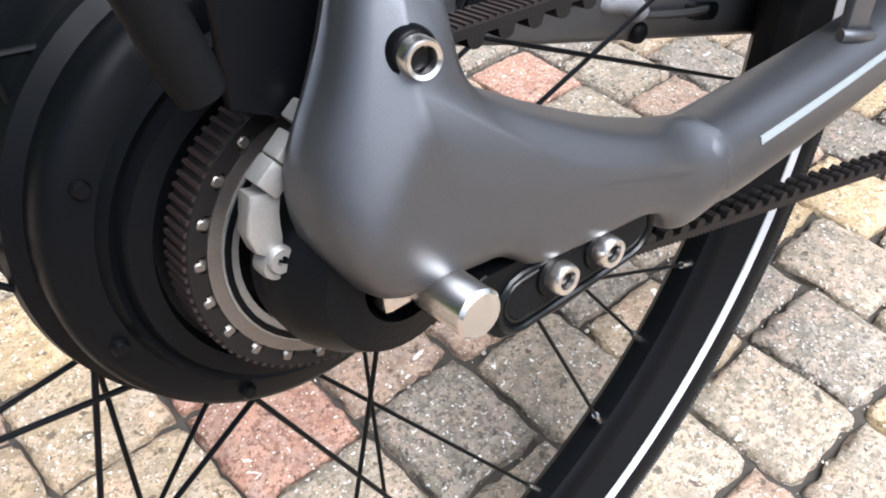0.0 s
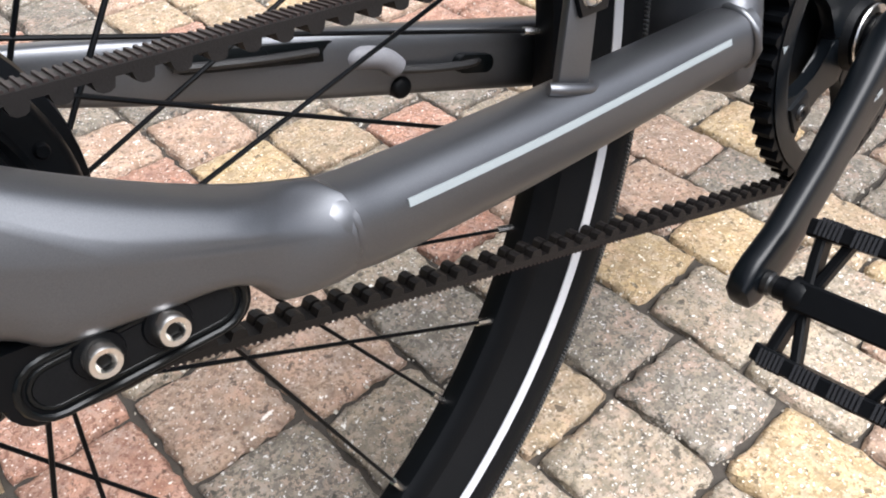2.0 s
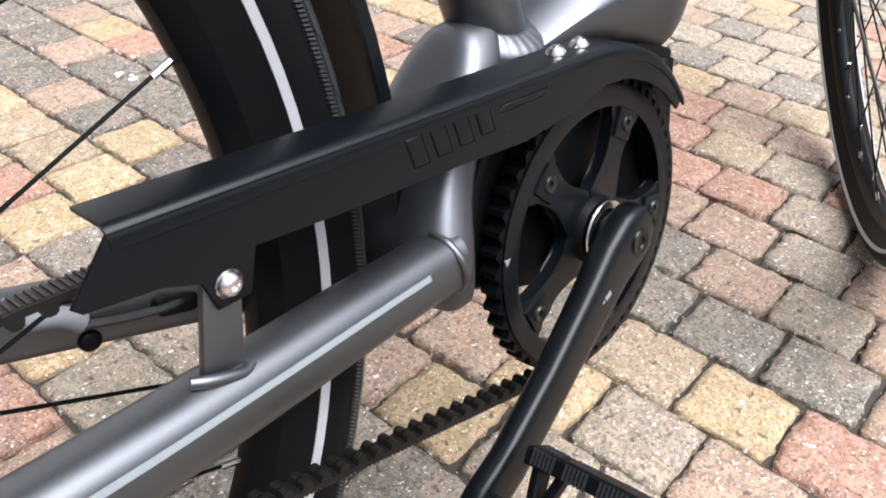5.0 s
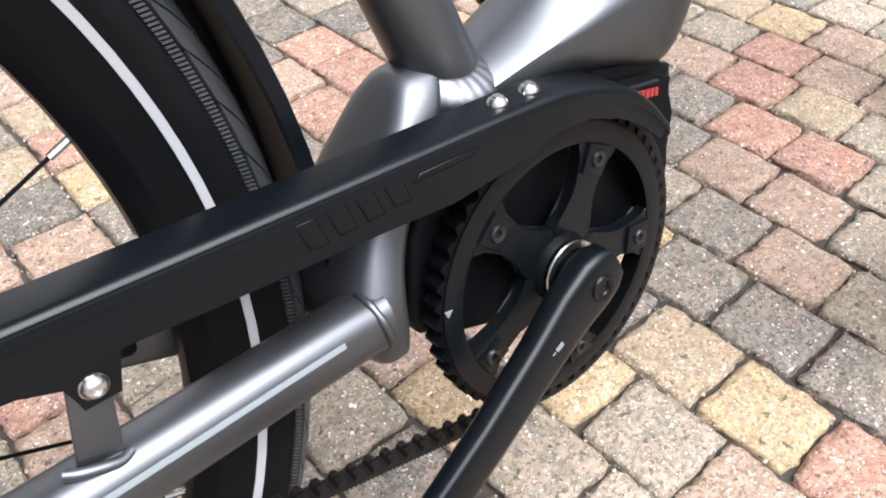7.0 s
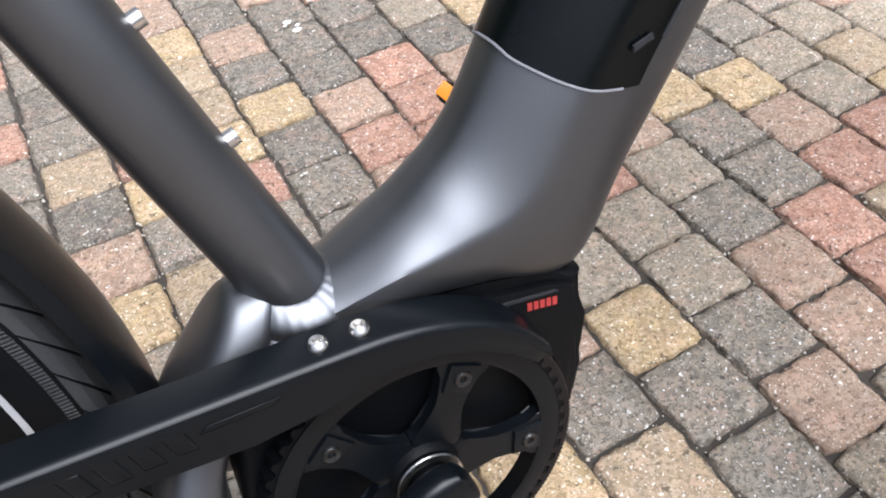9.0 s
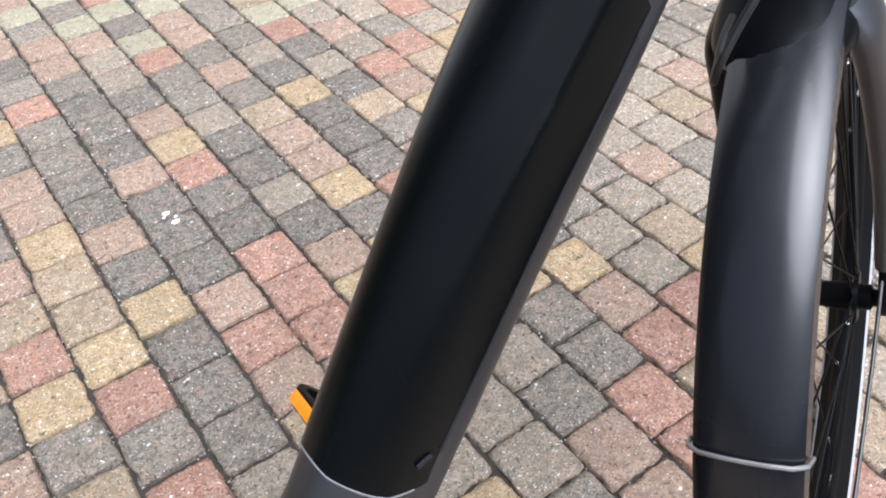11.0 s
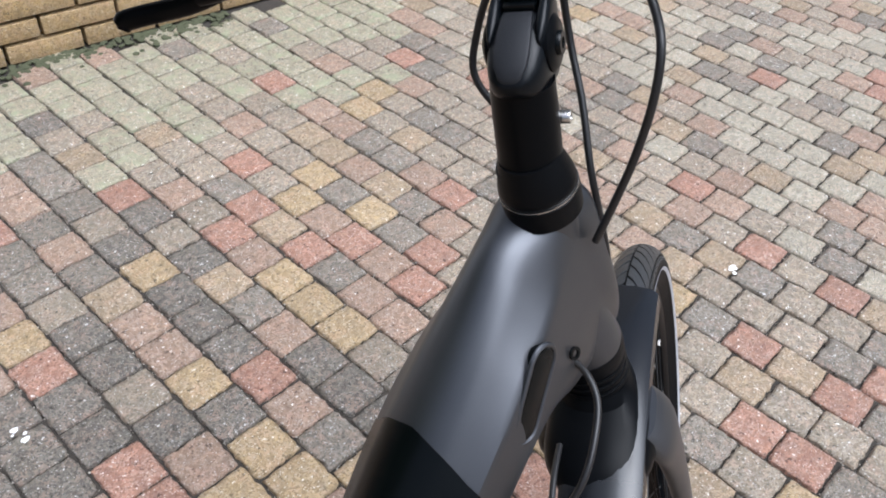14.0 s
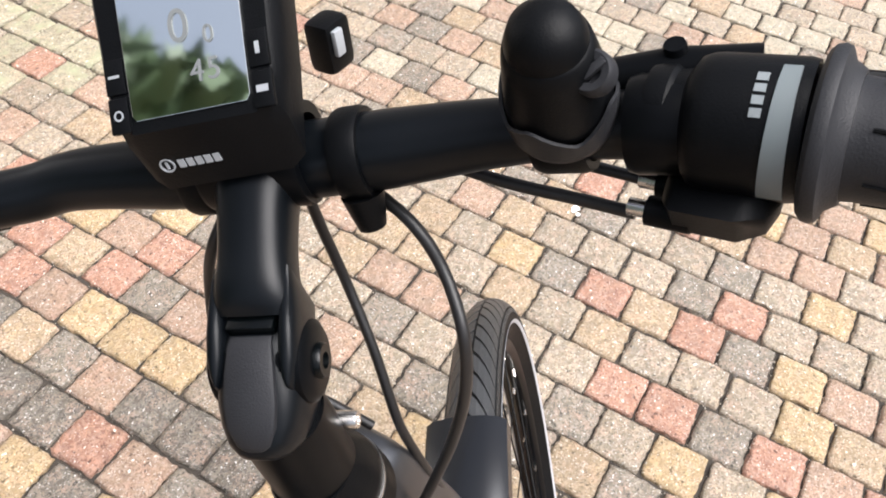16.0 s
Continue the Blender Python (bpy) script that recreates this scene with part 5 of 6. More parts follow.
part("lever_tip", tube([(0.8060, 0.3005, 0.9945), (0.8035, 0.3022, 0.9880)], [0.0042, 0.0034], 12), SATIN, perch)
part("reach_screw", rod(Vector((0.8498, 0.2029, 1.0440)), Vector((0.8530, 0.2035, 1.0330)), 0.0022, 14), STEEL, perch, "silver adjusting screw")
part("screw_head", lathe([(0.0, 0.0022), (0.0030, 0.0016), (0.0042, 0.0), (0.0042, -0.001), (0.0, -0.0015)], 20, Matrix.Translation((0.8496, 0.2028, 1.0450))), STEEL, perch, "round silver screw head")
part("pivot_screw", lathe([(0.0, 0.0012), (0.0030, 0.0010), (0.0038, 0.0), (0.0038, -0.004)], 20, Matrix.Translation((0.8435, 0.2165, 1.0232)) @ Vector((-0.75, -0.3, 0.6)).to_track_quat("Z", "Y").to_matrix().to_4x4()), STEELDARK, perch, "dull steel pivot screw")
part("hose_peg", tube([(0.8700, 0.1580, 1.0400), (0.8666, 0.1577, 1.0322)], [0.0040, 0.0030], 12), PLASTIC, perch)
# left grip and remote
gl = BAR2 @ on_bar(-0.222)
part("left_grip", lathe([(0.0122, 0.0), (0.0195, 0.0), (0.0180, 0.004), (0.0172, 0.012), (0.0176, 0.05), (0.0180, 0.105), (0.0, 0.108)], 36, gl), GRIP, bicycle, "dark grey ribbed rubber grip")
rl = BAR2 @ on_bar(-0.174)
remote = part("assist_remote", lathe([(0.0124, -0.012), (0.0175, -0.012), (0.0185, -0.009), (0.0185, 0.009), (0.0175, 0.012), (0.0124, 0.012)], 28, rl, True), PLASTIC, bicycle, "black handlebar remote control")
part("remote_pad", block(0.004, 0.016, 0.0, 0.020, 0.008, 0.022, 0.003), PLASTIC, remote, "", rl)

# bell
bc, _ = along_bar(0.116)
bm4 = BAR2 @ Matrix.Translation(bc) @ Matrix.Rotation(radians(-12), 4, "Y") @ Matrix.Diagonal((1.04, 1.04, 1.22, 1))
bell = part("bell", lathe([(0.0, 0.015), (0.0172, 0.015), (0.0178, 0.019), (0.0168, 0.026), (0.0150, 0.036), (0.0138, 0.041), (0.0128, 0.0418), (0.0126, 0.0440), (0.0105, 0.0485), (0.006, 0.0515), (0.0, 0.0525)], 40, bm4), PLASTIC, bicycle, "black domed bicycle bell")
part("bell_clamp", lathe([(0.0128, -0.010), (0.0158, -0.010), (0.0168, -0.007), (0.0168, 0.007), (0.0158, 0.010), (0.0128, 0.010)], 32, BAR2 @ on_bar(0.116), True), PLASTIC, bell)
cup_bm = bmesh.new()
rings = []
for k in range(48):
    a = 2 * math.pi * k / 48
    up_ = 0.0145 + 0.0085 * abs((k / 12 + 0.3) % 1 * 2 - 1)  # four pointed lobes
    rings.append([bm4 @ Vector((r * math.cos(a), r * math.sin(a), h)) for r, h in ((0.0120, 0.003), (0.0175, 0.005), (0.0190, 0.009), (0.0196, up_), (0.0184, up_), (0.0178, 0.009), (0.0120, 0.006))])
loft(rings, loop=True, bm=cup_bm)
part("bell_cup", cup_bm, GRIP, bell, "dark grey cup with pointed lobes", sharp=50)
KNOB = Matrix.Translation((0.991, -0.0972, 1.1196)) @ Vector((-0.75, 0.02, 0.66)).to_track_quat("Z", "Y").to_matrix().to_4x4()
part("bell_knob", lathe([(0.0, 0.0010), (0.0030, 0.0012), (0.0038, 0.0034), (0.0062, 0.0036), (0.0072, 0.0022), (0.0072, -0.003), (0.0, -0.006)], 28, KNOB), GRIP, bell, "round ringer knob with a hollow")
part("bell_lever", block(0, 0, 0, 0.0030, 0.0085, 0.0030, 0.001, KNOB @ Matrix.Translation((0.001, 0.001, 0.0030)) @ Matrix.Rotation(radians(-35), 4, "Z")), GRIP, bell)

# display on its holder above the bar
DM = BAR2 @ Matrix.Translation((0.035, 0.0075, 0.3905)) @ Matrix.Rotation(radians(-36), 4, "Y") @ Matrix.Rotation(radians(3.4), 4, "Z")  # x runs up the face, y left, z out of it
case_out = [(0.0135, 0.025), (0.0135, -0.025), (0.0180, -0.0305), (0.03, -0.0330), (0.075, -0.035), (0.083, -0.032), (0.086, -0.026), (0.086, 0.026), (0.083, 0.032), (0.075, 0.035), (0.03, 0.0330), (0.0180, 0.0305)]
bm = bmesh.new()
lo = [((x * 0.93 + 0.004) if x > 0.02 else x - 0.0165, y * 1.02, -0.0165) for x, y in case_out]
mid = [(x if x > 0.02 else x - 0.0050, y * 1.05, -0.0035) for x, y in case_out]
top = [(x * 0.985 + 0.0008, y, 0.0035) for x, y in case_out]
top2 = [(x * 0.955 + 0.0022, y * 0.955, 0.005) for x, y in case_out]
loft([lo, mid, top, top2], bm=bm)
display = part("bike_display", bm, PLASTIC, bicycle, "black handlebar display with grey screen", DM)
GLASS = material("grey_screen_glass", (0.92, 0.96, 0.94), 0.05, 1.0, 1.0)
LCD = material("dark_screen_segments", (0.13, 0.14, 0.14), 0.4)
part("screen", prism([(0.0195, -0.0215), (0.0215, -0.0230), (0.077, -0.0240), (0.080, -0.0225), (0.080, 0.0225), (0.077, 0.0240), (0.0215, 0.0230), (0.0195, 0.0215)], -0.0005, 0.0005, 0.0002), GLASS, display, "glossy dark display screen", Matrix.Translation((0, 0, 0.0054)) @ Matrix.Rotation(radians(90), 4, "X"), sharp=3)


def print_text(body, size, at, mat, parent, label):
    """A word in the built-in font, turned into a thin mesh."""
    cu = bpy.data.curves.new("text", "FONT")
    cu.body, cu.size, cu.extrude, cu.align_x, cu.align_y = body, size, 0.0001, "CENTER", "CENTER"
    o = bpy.data.objects.new("text", cu)
    scene.collection.objects.link(o)
    bpy.context.view_layer.update()
    me = bpy.data.meshes.new_from_object(o.evaluated_get(bpy.context.evaluated_depsgraph_get()))
    bpy.data.objects.remove(o)
    me.materials.append(mat)
    t = new("printed_digits", me)
    t.parent = parent
    t.matrix_basis = at
    return tagged(t, label)


FACE = Matrix.Rotation(radians(-90), 4, "Z")
print_text("0", 0.017, Matrix.Translation((0.049, 0.0005, 0.0062)) @ FACE, LCD, display, "large grey screen digit")
print_text("0", 0.009, Matrix.Translation((0.0445, -0.0105, 0.0062)) @ FACE, LCD, display, "small grey screen digit")
print_text("4", 0.011, Matrix.Translation((0.0325, -0.0045, 0.0062)) @ FACE, LCD, display, "grey screen digit")
print_text("5", 0.011, Matrix.Translation((0.0325, -0.0109, 0.0062)) @ FACE, LCD, display, "grey screen digit")
for y, kinds in ((0.0280, ("bar", "ring")), (-0.0280, ("info", "lamp"))):
    for x, kd in zip((0.0365, 0.0225), kinds):
        part("button", block(x, y, 0.0052, 0.0128, 0.0078, 0.002, 0.0006), PLASTIC, display, "small black display button")
        if kd == "ring":
            part("button_sign", lathe([(0.0013, 0), (0.0019, 0), (0.0019, 0.0002), (0.0013, 0.0002)], 20, Matrix.Translation((x, y, 0.0063)), True), PALE, display, "white printed ring")
        else:
            part("button_sign", block(x, y, 0.0064, *{"bar": (0.0010, 0.0044), "info": (0.0042, 0.0016), "lamp": (0.0024, 0.0044)}[kd], 0.0002), PALE, display, "white printed sign")
CHIN = Matrix(((0.75, 0, -0.66, 0.0048), (0, 1, 0, 0.0095), (0.66, 0, 0.75, -0.0078), (0, 0, 0, 1)))
part("logo_ring", lathe([(0.0024, 0), (0.0030, 0), (0.0030, 0.0006), (0.0024, 0.0006)], 24, Matrix.Translation((0, 0.0105, 0)), True), PALE, display, "round pale logo", CHIN)
part("logo_ring", block(0, 0.0105, 0.0003, 0.003, 0.0009, 0.0006), PALE, display, "", CHIN)
for k in range(5):
    part("logo_bar", block(0, 0.0045 - 0.0036 * k, 0.0003, 0.0034, 0.0026, 0.0006), PALE, display, "pale printed maker's bar", CHIN)
lamp = part("headlight", block(1.0450, 0.0605, 1.0665, 0.018, 0.015, 0.026, 0.004), PLASTIC, bicycle, "black front lamp on the bar")
part("lamp_lens", block(1.0420, 0.0522, 1.0700, 0.006, 0.003, 0.013, 0.001), PALE, lamp, "pale clear side of the lamp")
holder = part("display_holder", block(0.03, 0, -0.021, 0.05, 0.05, 0.010, 0.003, None), PLASTIC, display, "", None)
for s in (1, -1):
    m = BAR2 @ on_bar(0.033) if s > 0 else BAR2 @ on_bar(-0.033)
    cl = part("display_clamp", lathe([(0.0155, -0.006), (0.0180, -0.006), (0.0188, -0.004), (0.0188, 0.004), (0.0180, 0.006), (0.0155, 0.006)], 32, m, True), PLASTIC, bicycle, "black display clamp on the bar")
    part("clamp_ear", tube([(-0.012, -0.010, 0), (-0.018, -0.024, 0)], [0.009, 0.006], 14), PLASTIC, cl, "", m)

# cables from the bar to the frame, in the bar's frame and ending at the frame's port
port = BAR2.inverted() @ Vector((0.9490, -0.0280, 0.8655))
for pts, r, lab in (
    ([(0.033, -0.138, 0.346), (0.045, -0.115, 0.343), (0.056, -0.09, 0.342), (0.072, -0.055, 0.344), (0.09, -0.02, 0.34)], 0.0026, "black brake hose under the bar"),
    ([(0.047, -0.142, 0.343), (0.058, -0.12, 0.343), (0.071, -0.09, 0.345), (0.086, -0.05, 0.348), (0.095, 0.0, 0.34)], 0.0024, "black gear cable under the bar"),
    ([(0.085, -0.010, 0.342), (0.065, -0.031, 0.338), (0.047, -0.051, 0.331), (0.034, -0.0605, 0.315), (0.013, -0.0665, 0.300), (0.002, -0.0615, 0.272), tuple(Vector((0.002, -0.0615, 0.272)).lerp(port, 0.36) + Vector((0, -0.003, 0))), tuple(Vector((0.002, -0.0615, 0.272)).lerp(port, 0.7) + Vector((0, -0.002, 0))), tuple(port)], 0.0028, "black cable bowed beside the stem"),
    ([(0.075, 0.000, 0.345), (0.070, 0.002, 0.311), (0.060, 0.0, 0.275), (0.038, -0.0075, 0.246), (0.016, -0.012, 0.212), (0.010, -0.014, 0.185), (0.008, -0.015, 0.160), (0.010, -0.014, 0.130), (0.014, -0.010, 0.105)], 0.0026, "black cable close to the stem"),
    ([(0.060, 0.022, 0.348), (0.044, 0.037, 0.333), (0.043, 0.055, 0.300), (0.034, 0.0605, 0.274), (0.026, 0.045, 0.250), (0.018, 0.02, 0.235), (0.012, 0.0, 0.215)], 0.0026, "black cable on the stem's far side"),
):
    if "under the bar" in lab:
        end = BAR2.inverted() @ Vector((1.0103, -0.1080, 1.0515) if "hose" in lab else (1.0253, -0.1072, 1.0557)) - Vector(pts[0])
        pts = [Vector(p) + end * (1 - k / 4) for k, p in enumerate(pts)]
    part("cable", tube(spline(pts, 7), r, 10), CABLE, bicycle, lab, BAR2)
hose = part("brake_hose", tube(spline([(0.912, -0.030, 0.793), (0.924, -0.042, 0.773), (0.919, -0.057, 0.757), (0.900, -0.069, 0.739), (0.883, -0.074, 0.720), (0.870, -0.070, 0.698), (0.861, -0.066, 0.678), (0.866, -0.058, 0.664), (0.882, -0.046, 0.664), (0.905, -0.030, 0.672), (0.93, -0.015, 0.675)], 7), 0.0026, 10), CABLE, bicycle, "black front brake hose leaving the frame")
part("hose_port", lathe([(0.0028, 0.0), (0.005, 0.0), (0.005, 0.002), (0.0028, 0.002)], 18, Matrix.Translation((0.9145, -0.0385, 0.795)) @ Matrix.Rotation(radians(75), 4, "X") , True), GLOSSY, hose)
# oblong recess on the tube's side
sl = stadium(0.853, 0.776, 0.8745, 0.818, 0.0115)
sl2 = stadium(0.853, 0.776, 0.8745, 0.818, 0.0092)


def lean(bm):
    """Slopes a mesh outwards down the tube's side."""
    for v in bm.verts:
        v.co.y -= 0.075 * (0.822 - v.co.z)
    return bm


part("side_recess_rim", lean(tube([(x, -0.0447, z) for x, z in sl + sl[:1]], 0.0018, 8)), PAINT, bicycle, "rounded rim of the oblong opening")
part("side_recess", lean(prism(sl2, -0.0459, -0.036, 0.0008)), GLOSSY, bicycle, "black oblong plug in the frame side")

# ---------- the ground: concrete pavers in straight courses on a sandy bed ----------
ground_bm = bmesh.new()
bmesh.ops.create_grid(ground_bm, x_segments=8, y_segments=8, size=30, matrix=Matrix.Translation((0, 0, -0.0080)))
JOINT = material("sandy_joint_fill", (0.034, 0.028, 0.022), 0.95, grain=1.0, grain_size=250, bump=0.8, blotch=1.2, blotch_size=28)
ground = part("ground", ground_bm, JOINT, None)
tagged(ground, "sandy brown bed under the paver joints", "ground", kind="structure")


def paver_material(name, colour, second, fleck, moss=0.0):
    """Weathered concrete: two pigments in clouds, pale and dark grains, pores; each paver shifts a little."""
    colour, second = (tuple(v * w for v, w in zip(c, (0.95, 0.885, 0.725))) for c in (colour, second))
    m = bpy.data.materials.new(name)
    m.use_nodes = True
    n, l = m.node_tree.nodes, m.node_tree.links
    bsdf = n["Principled BSDF"]
    bsdf.inputs["Roughness"].default_value = 0.66
    co, info = n.new("ShaderNodeTexCoord"), n.new("ShaderNodeObjectInfo")
    shift = n.new("ShaderNodeVectorMath")
    shift.operation = "MULTIPLY_ADD"
    shift.inputs[1].default_value = (9, 7, 5)
    isl = n.new("ShaderNodeNewGeometry")
    add = n.new("ShaderNodeMath")
    l.new(info.outputs["Random"], add.inputs[0])
    l.new(isl.outputs["Random Per Island"], add.inputs[1])
    l.new(add.outputs[0], shift.inputs[0])
    l.new(co.outputs["Object"], shift.inputs[2])

    def tex(scale, detail=4, rough=0.6):
        t = n.new("ShaderNodeTexNoise")
        t.inputs["Scale"].default_value, t.inputs["Detail"].default_value, t.inputs["Roughness"].default_value = scale, detail, rough
        l.new(shift.outputs[0], t.inputs["Vector"])
        return t

    def ramp(src, a, b, ca=(0, 0, 0, 1), cb=(1, 1, 1, 1)):
        r = n.new("ShaderNodeValToRGB")
        r.color_ramp.elements[0].position, r.color_ramp.elements[1].position = a, b
        r.color_ramp.elements[0].color, r.color_ramp.elements[1].color = ca, cb
        l.new(src, r.inputs[0])
        return r

    def mix(f, a, b):
        x = n.new("ShaderNodeMix")
        x.data_type = "RGBA"
        l.new(f, x.inputs[0])
        for sock, v in ((x.inputs[6], a), (x.inputs[7], b)):
            if isinstance(v, tuple):
                sock.default_value = (*v, 1)
            else:
                l.new(v, sock)
        return x.outputs[2]

    clouds, sand, grit, pores = tex(24, 5, 0.7), tex(230, 4, 0.75), tex(300, 3, 0.6), tex(45, 5, 0.8)
    c = mix(ramp(clouds.outputs["Fac"], 0.38, 0.66).outputs[0], colour, second)
    worn = tuple(0.35 * v + 0.65 * g for v, g in zip(colour, (0.265, 0.235, 0.205)))
    c = mix(ramp(pores.outputs["Fac"], 0.40, 0.64).outputs[0], c, worn)
    pink = tuple(0.5 * v + 0.5 * g for v, g in zip(colour, (0.37, 0.235, 0.18)))
    patch = tex(31, 4, 0.7)
    c = mix(ramp(patch.outputs["Fac"], 0.46, 0.66).outputs[0], c, pink)
    stain = tex(58, 4, 0.7)
    c = mix(ramp(stain.outputs["Fac"], 0.48, 0.68).outputs[0], c, tuple(0.42 * v + 0.035 for v in colour))
    dark = tuple(v * 0.42 for v in colour)
    c = mix(ramp(sand.outputs["Fac"], 0.525, 0.55).outputs[0], c, dark)
    coarse = tex(75, 5, 0.8)
    c = mix(ramp(coarse.outputs["Fac"], 0.49, 0.62).outputs[0], c, tuple(v * 0.56 for v in colour))
    pits = tex(100, 3, 0.6)
    c = mix(ramp(pits.outputs["Fac"], 0.62, 0.67).outputs[0], c, tuple(v * 0.22 for v in colour))
    c = mix(ramp(grit.outputs["Fac"], 0.62, 0.68).outputs[0], c, fleck)
    chips = tex(115, 3, 0.6)
    c = mix(ramp(chips.outputs["Fac"], 0.665, 0.70).outputs[0], c, tuple(min(0.8, v * 1.1) for v in fleck))
    piece = n.new("ShaderNodeMath")
    piece.operation = "MULTIPLY_ADD"
    piece.inputs[1].default_value, piece.inputs[2].default_value = 0.17, 0.83
    l.new(add.outputs[0], piece.inputs[0])
    sc = n.new("ShaderNodeVectorMath")
    sc.operation = "SCALE"
    l.new(c, sc.inputs[0])
    l.new(piece.outputs[0], sc.inputs["Scale"])
    out = sc.outputs[0]
    if moss:
        big = n.new("ShaderNodeTexNoise")
        big.inputs["Scale"].default_value, big.inputs["Detail"].default_value = 30, 6
        l.new(shift.outputs[0], big.inputs["Vector"])
        out = mix(ramp(big.outputs["Fac"], 0.62 - 0.3 * moss, 0.75).outputs[0], out, (0.26, 0.275, 0.17))
    l.new(out, bsdf.inputs["Base Color"])
    h = n.new("ShaderNodeMath")
    h.operation = "ADD"
    l.new(sand.outputs["Fac"], h.inputs[0])
    l.new(grit.outputs["Fac"], h.inputs[1])
    bp = n.new("ShaderNodeBump")
    bp.inputs["Strength"].default_value, bp.inputs["Distance"].default_value = 0.9, 0.0022
    l.new(h.outputs[0], bp.inputs["Height"])
    l.new(bp.outputs[0], bsdf.inputs["Normal"])
    return m


PAVERS = {
    "grey": paver_material("grey_paver", (0.288, 0.252, 0.214), (0.345, 0.280, 0.226), (0.62, 0.59, 0.54)),
    "dark": paver_material("dark_paver", (0.198, 0.180, 0.163), (0.232, 0.200, 0.172), (0.56, 0.54, 0.51)),
    "charcoal": paver_material("charcoal_paver", (0.140, 0.130, 0.120), (0.172, 0.146, 0.128), (0.52, 0.50, 0.47)),
    "rose": paver_material("rose_paver", (0.375, 0.258, 0.208), (0.300, 0.246, 0.208), (0.64, 0.58, 0.52)),
    "red": paver_material("red_paver", (0.400, 0.208, 0.162), (0.345, 0.232, 0.190), (0.66, 0.57, 0.50)),
    "yellow": paver_material("yellow_paver", (0.465, 0.352, 0.210), (0.385, 0.300, 0.210), (0.70, 0.63, 0.52)),
    "buff": paver_material("buff_paver", (0.390, 0.306, 0.218), (0.335, 0.266, 0.212), (0.66, 0.60, 0.52)),
    "pale": paver_material("pale_paver", (0.39, 0.37, 0.325), (0.34, 0.315, 0.275), (0.64, 0.61, 0.56)),
    "mossy": paver_material("mossy_paver", (0.37, 0.355, 0.285), (0.32, 0.305, 0.245), (0.64, 0.62, 0.54), 0.35),
}
PX, PY = 0.0948, 0.0975
rng = random.Random(7)


def paver_mesh(name, mat, seed):
    """One paver, 90 by 95 mm, with a worn, slightly uneven rim."""
    r = random.Random(seed)
    bm = bmesh.new()
    hx, hy = 0.0453, 0.0467
    n = 9
    def rim(inset, z, rough):
        pts = []
        for (x0, y0), (x1, y1) in (((-1, -1), (1, -1)), ((1, -1), (1, 1)), ((1, 1), (-1, 1)), ((-1, 1), (-1, -1))):
            for i in range(n):
                t = i / n
                x, y = x0 + (x1 - x0) * t, y0 + (y1 - y0) * t
                k = 0.968 if i == 0 else (0.992 if i in (1, n - 1) else 1.0)
                pts.append(((hx - inset) * x * k + r.uniform(-rough, rough), (hy - inset) * y * k + r.uniform(-rough, rough), z + r.uniform(-rough, rough) * 0.25))
        return pts
    base = rim(0.0, -0.02, 0.0)
    loft([base, rim(0.0004, -0.0042, 0.0026), rim(0.0020, -0.0010, 0.0026), rim(0.0050, 0.0006, 0.0022), rim(0.012, 0.0014, 0.002), rim(0.026, 0.0016, 0.002)], bm=bm)
    bm.faces.ensure_lookup_table()
    for f in bm.faces:
        f.smooth = True
    me = bpy.data.meshes.new(name)
    bm.to_mesh(me)
    bm.free()
    me.materials.append(mat)
    return me


KINDS = {k: [paver_mesh("paver", m, 31 * i + j) for j in range(5)] for i, (k, m) in enumerate(PAVERS.items())}
MIX = ["grey"] * 10 + ["dark"] * 3 + ["rose"] * 7 + ["red"] + ["yellow"] + ["buff"] * 4
HOUSE_Y = lambda x: 2.245 - 0.125 * x  # foot of the house wall


# courses seen close by: start of the course, first paver named, and the colours from there on
COURSES = {
    -8: (0.47, 0, "r"),
    -6: (0.44, 2, "rr"),
    -5: (0.09, 3, "y"),
    -4: (0.12, -3, "ydd.r...yrb"),
    -3: (-0.45, -1, "gy..rd.yb.y"),
    -2: (0.01, -1, "y...d..yds.d..r"),
    -1: (0.46, -3, "y.d.....sddds.d"),
    0: (0.00, -2, "ddy...rrrddry..g"),
    1: (0.33, -1, "dg.r.ysdg.dg..r.d"),
    2: (-0.17, 0, "s...y.dys.b"),
    3: (0.11, -1, "rrddy..rd..y.g"),
    4: (-0.26, 1, "r.y.dds.bdg.rg"),
    5: (-0.01, -1, "s......yyy.rg"),
    6: (0.39, 1, "y.....dr.r"),
    7: (-0.10, 6, "rsr.y"),
    8: (0.38, -3, "y.d......rdydy"),
    9: (-0.12, -4, "rdrr.....b"),
    10: (-0.41, -4, "y...b...........s"),
    11: (-0.05, -4, "ydr..dy"),
    12: (0.36, -3, "rd...b"),
    13: (-0.22, -4, "y....d"),
    14: (0.22, 1, "r"),
    15: (-0.30, -4, "b.......r"),
    16: (0.10, 2, "y"),
    19: (0.28, 5, "d"),
}
LETTER = {"y": "yellow", "r": "red", "s": "rose", "d": "dark", "b": "buff", "g": "grey"}


def paver_at(c, k):
    """Centre of paver k in course c; courses run along y and start at uneven offsets."""
    x = 1.0025 + PX * (c - 2)
    start = COURSES[c][0] if c in COURSES else 0.5 * (c % 2) + 0.1 * math.sin(c * 2.4)
    return x, 0.088 + PY * (start + k + 0.5)


